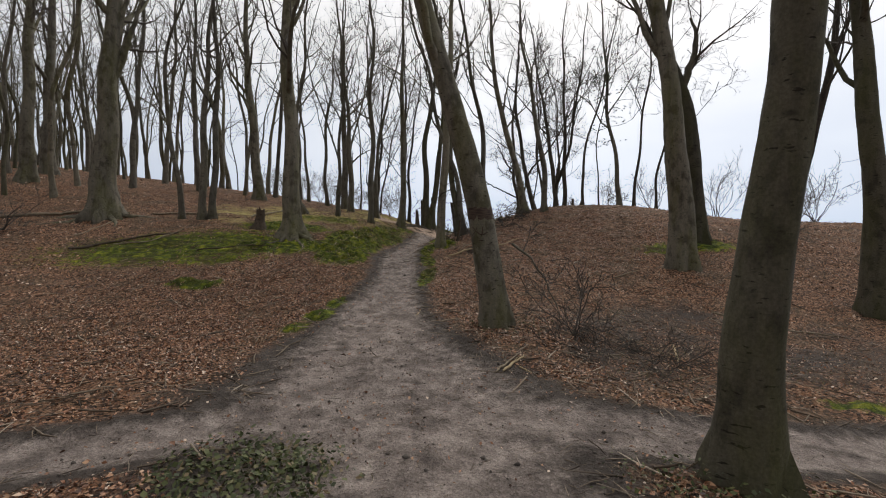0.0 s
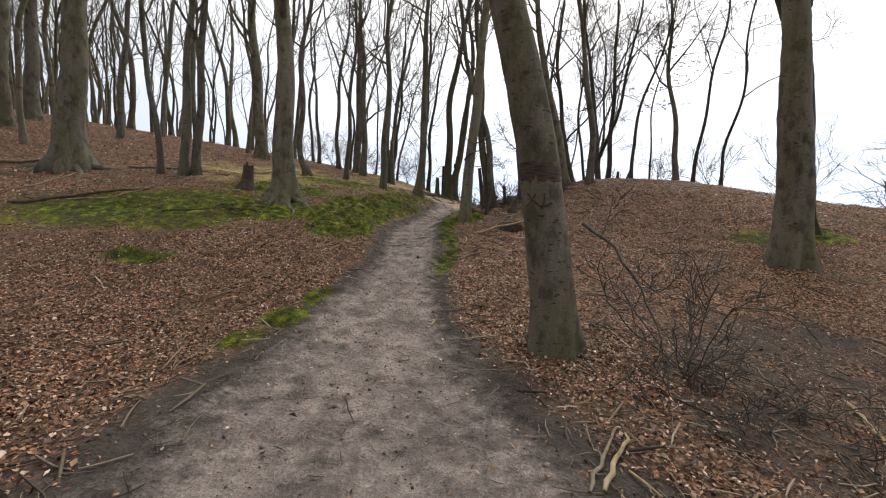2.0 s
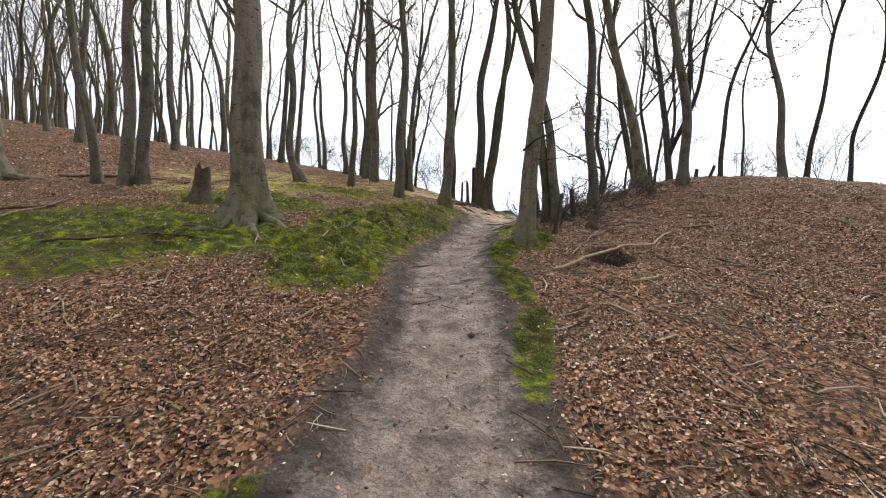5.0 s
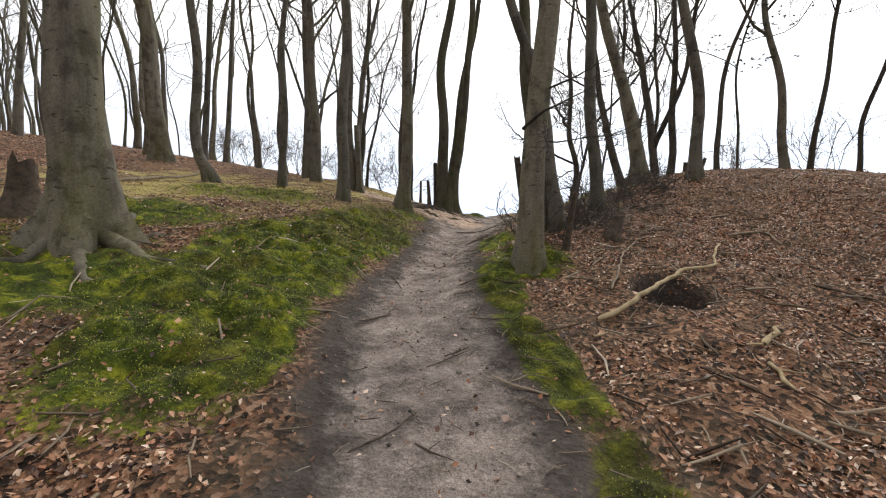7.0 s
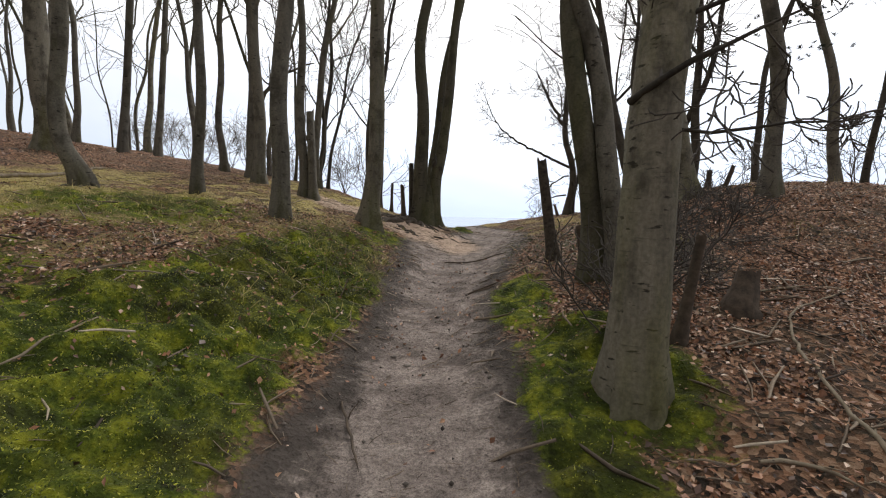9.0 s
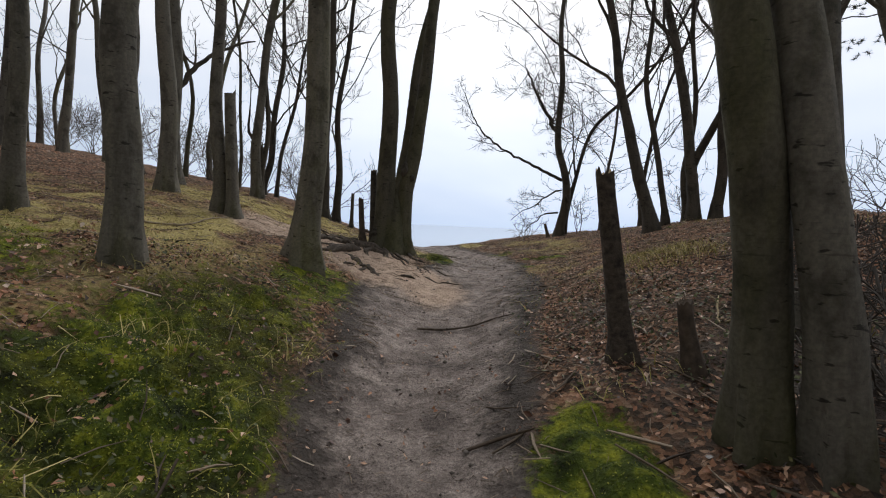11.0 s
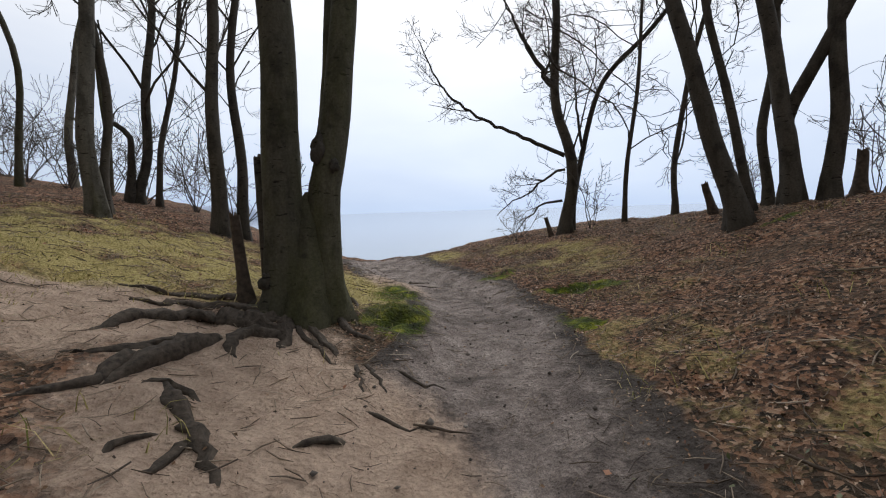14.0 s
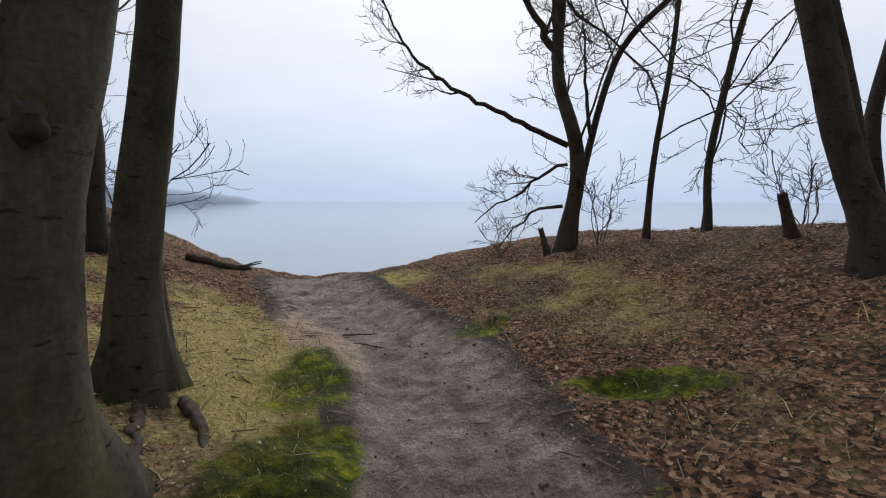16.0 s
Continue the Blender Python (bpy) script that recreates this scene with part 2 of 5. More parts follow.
def ground_material():
    mat, n, l, b = shader("forest_ground", 0.92, 0.25)
    att = n.new("ShaderNodeAttribute")
    att.attribute_name = "cover"
    cut = n.new("ShaderNodeSeparateColor")
    l.new(att.outputs["Color"], cut.inputs[0])
    fine = noise_tex(n, l, 34, 5, 0.7)
    mid = noise_tex(n, l, 6, 5, 0.65)
    wide = noise_tex(n, l, 0.9, 4, 0.6)
    crumb = n.new("ShaderNodeTexVoronoi")
    crumb.inputs["Scale"].default_value = 34
    tc = n.new("ShaderNodeTexCoord")
    l.new(tc.outputs["Object"], crumb.inputs["Vector"])
    litter = ramp(n, l, crumb.outputs["Color"], (0.16, (0.016, 0.01, 0.007)), (0.48, (0.14, 0.077, 0.047)), (0.72, (0.33, 0.168, 0.093)), (0.92, (0.52, 0.34, 0.225)))
    litter = mix(n, l, ramp(n, l, wide, (0.46, (0, 0, 0)), (0.66, (0.55, 0.55, 0.55))), litter,
                 ramp(n, l, mid, (0.35, (0.055, 0.045, 0.03)), (0.7, (0.16, 0.13, 0.085))))
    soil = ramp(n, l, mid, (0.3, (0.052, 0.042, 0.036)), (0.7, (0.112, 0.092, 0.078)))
    clay = ramp(n, l, mid, (0.3, (0.185, 0.152, 0.133)), (0.7, (0.43, 0.36, 0.316)))
    clay = mix(n, l, 0.75, clay, ramp(n, l, fine, (0.32, (0.6, 0.6, 0.6)), (0.65, (1.2, 1.2, 1.2))), "MULTIPLY")
    speck = noise_tex(n, l, 110, 3, 0.7)
    clay = mix(n, l, 0.8, clay, ramp(n, l, speck, (0.34, (0.45, 0.45, 0.46)), (0.5, (1, 1, 1)), (0.72, (1.35, 1.35, 1.33))), "MULTIPLY")
    damp = noise_tex(n, l, 2.6, 5, 0.6)
    clay = mix(n, l, 0.8, clay, ramp(n, l, damp, (0.36, (0.5, 0.48, 0.48)), (0.5, (1.05, 1.04, 1.04)), (0.66, (1.35, 1.35, 1.35))), "MULTIPLY")
    moss = ramp(n, l, mid, (0.32, (0.016, 0.024, 0.004)), (0.5, (0.085, 0.115, 0.01)), (0.72, (0.43, 0.43, 0.03)))
    moss = mix(n, l, ramp(n, l, wide, (0.47, (0, 0, 0)), (0.62, (0.72, 0.72, 0.72))), moss, ramp(n, l, mid, (0.3, (0.02, 0.018, 0.006)), (0.7, (0.13, 0.115, 0.02))))
    moss = mix(n, l, 1.0, moss, (0.85, 0.87, 0.85), "MULTIPLY")
    moss = mix(n, l, 0.7, moss, ramp(n, l, fine, (0.35, (0.5, 0.5, 0.5)), (0.65, (1.3, 1.3, 1.2))), "MULTIPLY")
    sand = ramp(n, l, mid, (0.3, (0.38, 0.27, 0.195)), (0.7, (0.66, 0.5, 0.38)))
    sand = mix(n, l, 0.6, sand, ramp(n, l, fine, (0.3, (0.7, 0.7, 0.7)), (0.65, (1.15, 1.15, 1.15))), "MULTIPLY")
    grass = ramp(n, l, fine, (0.3, (0.24, 0.19, 0.06)), (0.7, (0.66, 0.54, 0.22)))

    def edge(channel, lo, hi, ragged):
        """A cover's share, with a ragged border."""
        add = n.new("ShaderNodeMath")
        add.operation = "MULTIPLY_ADD"
        l.new(mid, add.inputs[0])
        add.inputs[1].default_value = ragged
        l.new(channel, add.inputs[2])
        add2 = n.new("ShaderNodeMath")
        add2.operation = "MULTIPLY_ADD"
        l.new(fine, add2.inputs[0])
        add2.inputs[1].default_value = ragged * 0.6
        l.new(add.outputs[0], add2.inputs[2])
        sub = n.new("ShaderNodeMath")
        sub.operation = "SUBTRACT"
        l.new(add2.outputs[0], sub.inputs[0])
        sub.inputs[1].default_value = ragged * 0.8
        return ramp(n, l, sub.outputs[0], (lo, (0, 0, 0)), (hi, (1, 1, 1)))

    tone = mix(n, l, edge(att.outputs["Alpha"], 0.3, 0.7, 0.7), litter, grass)
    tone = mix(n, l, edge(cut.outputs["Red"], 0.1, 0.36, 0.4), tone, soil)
    tone = mix(n, l, edge(cut.outputs["Red"], 0.46, 0.78, 0.5), tone, clay)
    tone = mix(n, l, edge(cut.outputs["Blue"], 0.3, 0.6, 0.5), tone, sand)
    tone = mix(n, l, edge(cut.outputs["Green"], 0.3, 0.5, 1.0), tone, moss)
    l.new(tone, b.inputs["Base Color"])
    first = bump(n, l, b, mid, 0.8, 0.06)
    second = bump(n, l, b, crumb.outputs["Distance"], 0.5, 0.025, first)
    bump(n, l, b, fine, 0.9, 0.03, second)
    return mat


GROUND = ground_material()


# ---- the lie of the land ----
OFFSETS = np.array((-15, -8, -4.5, -2.2, -0.9, 0, 0.9, 2.2, 4.5, 8, 13), float)
STATIONS, HEIGHTS = [], []


def section(y, heights):
    """Ground heights across the path at y, at OFFSETS from its middle."""
    STATIONS.append(y)
    HEIGHTS.append(heights)


section(0, (0.07, -0.03, -0.00, 0.02, 0.02, 0.00, -0.04, -0.13, -0.32, -0.57, -0.88))
section(4, (0.21, 0.00, 0.04, 0.01, 0.00, 0.01, 0.00, -0.08, -0.34, -0.53, -0.81))
section(8, (0.64, 0.25, 0.11, 0.16, 0.26, 0.27, 0.24, 0.17, -0.06, -0.22, -0.40))
section(12, (1.44, 1.01, 1.06, 1.00, 0.92, 0.87, 0.86, 0.86, 0.76, 0.95, 0.95))
section(15.5, (2.31, 2.03, 1.99, 1.70, 1.28, 1.19, 1.35, 1.55, 1.58, 2.15, 2.0))
section(19, (3.35, 2.60, 2.41, 2.09, 1.61, 1.48, 1.66, 2.08, 2.67, 2.84, 2.16))
section(22, (3.85, 2.86, 2.58, 2.07, 1.79, 1.72, 1.80, 2.08, 2.77, 2.98, 2.25))
section(25, (4.2, 3.20, 2.69, 2.05, 1.75, 1.70, 1.80, 1.99, 2.66, 2.74, 2.26))
section(28, (4.6, 3.53, 2.95, 2.17, 1.78, 1.72, 1.80, 1.99, 2.34, 2.59, 2.34))
MIDDLE_Y = np.array((-40, 0, 3, 4.5, 5.5, 6.6, 7.7, 9, 11, 13, 14, 15, 16, 17.4, 18.7, 19.5, 21.5, 22.4, 23, 24, 25, 26, 27, 28.5, 32, 60))
MIDDLE_X = np.array((-0.2, -0.2, -0.3, -0.57, -0.77, -0.92, -1.08, -1.15, -1.25, -1.4, -1.4, -1.3, -1.15, -0.9, -0.5, -0.4, 0.3, 0.78, 0.92, 1.13, 1.18, 1.05, 0.8, 0.6, 0.5, 0.5))
WIDTH_Y = np.array((0, 3, 4.5, 5.5, 6.6, 7.7, 9, 11, 13, 14, 15, 16, 18.5, 19.5, 21, 22, 24, 26, 28))
HALF_WIDTH = np.array((0.8, 1.25, 1.62, 1.28, 1.0, 0.78, 0.68, 0.64, 0.7, 0.68, 0.58, 0.56, 0.6, 0.72, 0.72, 0.55, 0.52, 0.55, 0.6))
EDGE_X = np.array((-60, -30, -14, -6, -3, 0, 1.5, 4, 6, 8, 10, 12, 15, 20, 26, 40))
EDGE_Y = np.array((60, 44, 37, 34, 32.3, 29.8, 29.0, 29.3, 29.0, 27, 25.2, 22.5, 18.5, 9, -6, -40))


def cubic_at(xs, values, x):
    """Smooth interpolation along the first axis of values, flat beyond its ends."""
    values = np.asarray(values, float)
    xs = np.asarray(xs, float)
    slope = np.gradient(values, xs, axis=0)
    x = np.clip(x, xs[0], xs[-1])
    i = np.clip(np.searchsorted(xs, x, "right") - 1, 0, len(xs) - 2)
    h = xs[i + 1] - xs[i]
    t = (x - xs[i]) / h
    return i, h, t, slope


def hermite(p, q, mp, mq, h, t):
    return (2 * t**3 - 3 * t**2 + 1) * p + (t**3 - 2 * t**2 + t) * h * mp + (3 * t**2 - 2 * t**3) * q + (t**3 - t**2) * h * mq


def ripple(x, y, size, seed):
    """Gentle unevenness from a few crossed waves, about -1 to 1."""
    out = 0
    for k in range(4):
        ang = seed * 1.7 + k * 2.1
        f = 6.283 / size * (0.7 + 0.23 * k)
        out = out + np.sin(f * (x * math.cos(ang) + y * math.sin(ang)) + seed * 3 + k * 1.3)
    return out / 4


def grain(x, y, size, seed):
    """Smooth random unevenness, about -1 to 1, in lumps of that size."""
    u, v = np.asarray(x, float) / size + seed * 17.3, np.asarray(y, float) / size - seed * 9.1
    i, j = np.floor(u), np.floor(v)
    fu, fv = u - i, v - j
    fu, fv = fu * fu * (3 - 2 * fu), fv * fv * (3 - 2 * fv)

    def at(a, b):
        h = np.sin(a * 127.1 + b * 311.7 + seed * 74.7) * 43758.5453
        return h - np.floor(h)

    low = at(i, j) * (1 - fu) + at(i + 1, j) * fu
    high = at(i, j + 1) * (1 - fu) + at(i + 1, j + 1) * fu
    return 2 * (low * (1 - fv) + high * fv) - 1


MOSS_BEDS = []


def moss_bed(x, y, rx, ry, turn=0.0, share=1.0, lift=0.0):
    """An area of moss, round (x, y); lift: how far its cushion stands up."""
    MOSS_BEDS.append((x, y, rx, ry, math.radians(turn), share, lift))


def bed_share(x, y, bed):
    bx, by, rx, ry, turn, share, lift = bed
    u = (x - bx) * math.cos(turn) + (y - by) * math.sin(turn)
    v = -(x - bx) * math.sin(turn) + (y - by) * math.cos(turn)
    r = np.sqrt((u / rx) ** 2 + (v / ry) ** 2)
    return np.clip(1.5 - r, 0, 1) * share


moss_bed(-2.75, 12.5, 0.75, 1.0, 0, 1.0, 0.05)
moss_bed(-2.85, 14.4, 0.85, 1.5, 5, 1.0, 0.08)
moss_bed(-2.35, 16.4, 0.75, 1.5, -12, 1.0, 0.06)
moss_bed(-3.9, 13.2, 1.1, 0.7, 0, 0.9)
moss_bed(-5.2, 13.0, 1.6, 0.7, 0, 0.8)
moss_bed(-5.4, 15.3, 1.6, 0.8, 0, 0.75)
moss_bed(-6.2, 11.8, 1.8, 0.6, 10, 0.5)
moss_bed(-4.6, 18.0, 1.6, 1.5, 0, 0.55)
moss_bed(-7.4, 12.9, 3.8, 1.7, 8, 0.6)
moss_bed(-5.5, 9.95, 0.6, 0.25, 0, 1.0, 0.06)
moss_bed(-2.15, 7.75, 0.26, 0.3, 0, 0.9)
moss_bed(-2.0, 8.5, 0.2, 0.35, 0, 0.8)
moss_bed(-2.35, 7.1, 0.25, 0.3, 0, 0.6)
moss_bed(-0.4, 10.6, 0.17, 0.9, -8, 1.0)
moss_bed(-0.45, 12.4, 0.2, 0.8, 8, 1.0)
moss_bed(-0.5, 14.0, 0.22, 0.9, 0, 0.9)
moss_bed(-0.05, 14.8, 0.45, 0.75, 0, 0.9, 0.03)
moss_bed(-0.2, 16.3, 0.3, 0.8, -15, 0.8)
moss_bed(-2.2, 18.0, 0.7, 1.2, -15, 0.55, 0.08)
moss_bed(-1.75, 19.6, 0.5, 0.95, -8, 0.52, 0.05)
moss_bed(0.15, 23.3, 0.4, 0.7, -20, 0.9, 0.05)
moss_bed(0.35, 24.8, 0.4, 0.9, -10, 0.55)
moss_bed(2.45, 23.6, 0.5, 0.18, 150, 0.9)
moss_bed(2.0, 25.4, 0.6, 0.22, 20, 0.5)
moss_bed(1.7, 22.4, 0.2, 0.35, 0, 0.6)
moss_bed(5.0, 23.2, 0.25, 0.15, 0, 0.9)
moss_bed(7.6, 13.0, 0.8, 0.45, 0, 0.8)
moss_bed(6.4, 12.8, 0.8, 0.6, 0, 0.5)
moss_bed(4.8, 5.1, 0.4, 0.2, 0, 0.7)

BURROW = (1.02, 13.4)


def path_distance(x, y):
    """How far inside (positive) or outside the trodden path a place lies, over the path's half width."""
    mid = np.interp(y, MIDDLE_Y, MIDDLE_X)
    half = np.interp(y, WIDTH_Y, HALF_WIDTH)
    main = 1 - np.abs(x - mid) / half
    main = np.where(y > 29.5, -9, main)

    def branch(ax, ay, bx, by, half):
        t = np.clip(((x - ax) * (bx - ax) + (y - ay) * (by - ay)) / ((bx - ax) ** 2 + (by - ay) ** 2), 0, 1)
        return 1 - np.hypot(x - ax - t * (bx - ax), y - ay - t * (by - ay)) / half

    out = main
    for stretch in ((-0.8, 4.4, -2.4, 3.5, 0.42), (-2.4, 3.5, -6, 1.9, 0.42), (0.4, 4.1, 2.2, 3.75, 0.5), (2.2, 3.75, 7.5, 4.4, 0.45)):
        out = np.maximum(out, branch(*stretch))
    return out + 0.09 * grain(x, y, 0.6, 41) + 0.07 * grain(x, y, 0.22, 42)


def ground(x, y):
    x, y = np.asarray(x, float), np.asarray(y, float)
    mid = np.interp(y, MIDDLE_Y, MIDDLE_X)
    table = np.array(HEIGHTS)
    i, h, t, slope = cubic_at(STATIONS, table, y)
    u = np.clip(x - mid, OFFSETS[0], OFFSETS[-1])
    across = np.gradient(table, OFFSETS, axis=1)
    twist = np.gradient(across, np.array(STATIONS, float), axis=0)
    j = np.clip(np.searchsorted(OFFSETS, u, "right") - 1, 0, len(OFFSETS) - 2)
    hu = OFFSETS[j + 1] - OFFSETS[j]
    tu = (u - OFFSETS[j]) / hu

    def along(k):
        p = hermite(table[i, k], table[i + 1, k], slope[i, k], slope[i + 1, k], h, t)
        m = hermite(across[i, k], across[i + 1, k], twist[i, k], twist[i + 1, k], h, t)
        return p, m

    p, mp = along(j)
    q, mq = along(j + 1)
    z = hermite(p, q, mp, mq, hu, tu)
    left = np.clip(OFFSETS[0] - (x - mid), 0, 60)
    z = z + 0.125 * left - 0.02 * np.clip((x - mid) - OFFSETS[-1], 0, 60)
    z = z + 0.05 * np.clip(y - 28, 0, 20) * np.clip(-x / 8, 0, 1)
    inside = path_distance(x, y)
    rough = np.clip(-inside, 0, 1)
    z = z + 0.035 * rough * ripple(x, y, 1.1, 2) + 0.02 * rough * ripple(x, y, 0.45, 5) + 0.012 * ripple(x, y, 0.33, 9)
    z = z - 0.05 * np.clip(inside * 2, 0, 1)
    for bed in MOSS_BEDS:
        if bed[6]:
            z = z + bed[6] * bed_share(x, y, bed) * np.clip(-inside * 4, 0, 1) * (1 + 0.45 * ripple(x, y, 0.4, 4) + 0.45 * ripple(x, y, 0.22, 14))
    z = z + moss_at(x, y) * (0.03 * ripple(x, y, 0.5, 21) + 0.07 * grain(x, y * 1.5, 0.26, 1) + 0.045 * grain(x, y * 1.4, 0.13, 2))
    z = z + rough * (0.022 * grain(x, y, 0.3, 3) + 0.014 * grain(x, y, 0.12, 4)) + np.clip(inside * 2, 0, 1) * (0.016 * grain(x, y, 0.24, 5) + 0.011 * grain(x, y, 0.11, 6))
    z = z - 1.3 * np.exp(-((((x - BURROW[0]) / 0.27) ** 2 + ((y - BURROW[1]) / 0.23) ** 2) ** 2.5))
    z = z + 0.12 * np.exp(-(((x - BURROW[0]) / 0.38) ** 2 + ((y - BURROW[1] - 0.4) / 0.2) ** 2))
    over = np.clip(y - np.interp(x, EDGE_X, EDGE_Y), 0, None)
    return np.maximum(z - 0.25 * np.minimum(over, 1) ** 2 - 0.95 * np.clip(over - 0.7, 0, None), -26.5)


def moss_at(x, y):
    out = np.zeros(np.shape(x))
    for bed in MOSS_BEDS:
        out = np.maximum(out, bed_share(x, y, bed))
    return out * np.clip(0.6 - path_distance(x, y) * 2.2, 0, 1)


def sand_at(x, y):
    a = np.clip(1.4 - np.hypot((x + 1.1) / 0.8, (y - 21.6) / 1.35), 0, 1)
    b = np.clip(1.4 - np.hypot((x + 2.5) / 1.2, (y - 22.4) / 0.75), 0, 1)
    c = np.clip(1.4 - np.hypot((x + 0.35) / 0.6, (y - 20.9) / 1.1), 0, 1)
    d = np.clip(1.4 - np.hypot((x - 0.45 + 0.2 * (y - 25.6)) / 0.42, (y - 25.8) / 1.5), 0, 1)
    return np.maximum.reduce([a, b, c * 0.8, d * 0.6])


def grass_at(x, y):
    a = np.clip(1.4 - np.hypot((x + 3.0) / 3.2, (y - 25.2) / 3.0), 0, 1)
    b = np.clip(1.45 - np.hypot((x + 0.1 + 0.3 * (y - 25)) / 0.8, (y - 25.3) / 2.3), 0, 1)
    c = np.clip(1.4 - np.hypot((x - 3.2) / 1.3, (y - 26.2) / 2.4), 0, 1) * 0.62
    d = np.clip(1.4 - np.hypot((x - 1.7) / 0.8, (y - 21.0) / 1.8), 0, 1) * 0.52
    e = np.clip(1.4 - np.hypot((x + 3.6) / 1.6, (y - 20.8) / 2.2), 0, 1) * 0.8
    f = np.clip(1.4 - np.hypot((x - 3.2) / 2.0, (y - 22.3) / 2.6), 0, 1) * 0.3
    h = np.clip(1.4 - np.hypot((x + 6.4) / 4.2, (y - 19.4) / 4.4), 0, 1) * 0.92
    g = np.clip(1.4 - np.hypot((x - 1.5) / 1.0, (y - 28.2) / 0.6), 0, 1) * 0.9
    broken = np.clip(0.74 + 0.45 * grain(x, y, 1.1, 31) + 0.4 * grain(x, y, 0.4, 32) + 0.25 * grain(x, y, 0.16, 33), 0.1, 1.1)
    return np.maximum.reduce([a * np.clip(broken, 0, 1) ** 0.8, b * np.sqrt(broken), c * broken, d * broken, e * broken, f * broken, g, h * broken])


# ---- making meshes ----
def raw_mesh(name, verts, faces):
    """A mesh from arrays of vertices and of equal-sided faces."""
    verts, faces = np.asarray(verts, np.float32), np.asarray(faces, np.int32)
    me = bpy.data.meshes.new(name)
    sides = faces.shape[1]
    me.vertices.add(len(verts))
    me.vertices.foreach_set("co", verts.ravel())
    me.loops.add(faces.size)
    me.loops.foreach_set("vertex_index", faces.ravel())
    me.polygons.add(len(faces))
    me.polygons.foreach_set("loop_start", np.arange(0, faces.size, sides, dtype=np.int32))
    me.update(calc_edges=True)
    return me


def part(name, verts, faces, material, parent=None, label="", smooth=True):
    me = raw_mesh(name, verts, faces)
    me.materials.append(material)
    if smooth:
        me.polygons.foreach_set("use_smooth", np.ones(len(me.polygons), bool))
    ob = new(name, me)
    if parent:
        ob.parent = parent
    if label:
        tagged(ob, label)
    return ob


def curve_through(points, step):
    """Points at even steps on a smooth line through the given ones."""
    p = np.asarray(points, float)
    cum = np.r_[0, np.cumsum(np.linalg.norm(np.diff(p, axis=0), axis=1))]
    s = np.linspace(0, cum[-1], max(3, int(cum[-1] / step) + 1))
    if len(p) == 2:
        return np.stack([np.interp(s, cum, p[:, k]) for k in range(3)], 1)
    i, h, t, slope = cubic_at(cum, p, s)
    h, t = h[:, None], t[:, None]
    return hermite(p[i], p[i + 1], slope[i], slope[i + 1], h, t)


def tube(line, radii, sides, lobes=None, rng=None):
    """A tapering tube along a line; lobes(height_index, angles) scales its radius."""
    line, radii = np.asarray(line, float), np.asarray(radii, float)
    n = len(line)
    d = np.gradient(line, axis=0)
    d /= np.linalg.norm(d, axis=1)[:, None] + 1e-9
    ref = np.array((1.0, 0.0, 0.0)) if abs(d[0][0]) < 0.9 else np.array((0.0, 1.0, 0.0))
    u = np.cross(d, ref)
    u /= np.linalg.norm(u, axis=1)[:, None] + 1e-9
    v = np.cross(d, u)
    ang = np.linspace(0, 2 * math.pi, sides, endpoint=False)
    scale = radii[:, None] * np.ones((n, sides))
    if lobes is not None:
        scale = scale * lobes(ang)
    ring = line[:, None] + scale[..., None] * (np.cos(ang)[None, :, None] * u[:, None] + np.sin(ang)[None, :, None] * v[:, None])
    verts = ring.reshape(-1, 3)
    a = np.arange(sides)
    b = (a + 1) % sides
    base = (np.arange(n - 1) * sides)[:, None]
    faces = np.stack([base + a, base + b, base + sides + b, base + sides + a], -1).reshape(-1, 4)
    return verts, faces


def joined(pieces):
    verts, faces, off = [], [], 0
    for v, f in pieces:
        verts.append(v)
        faces.append(f + off)
        off += len(v)
    return np.concatenate(verts), np.concatenate(faces)


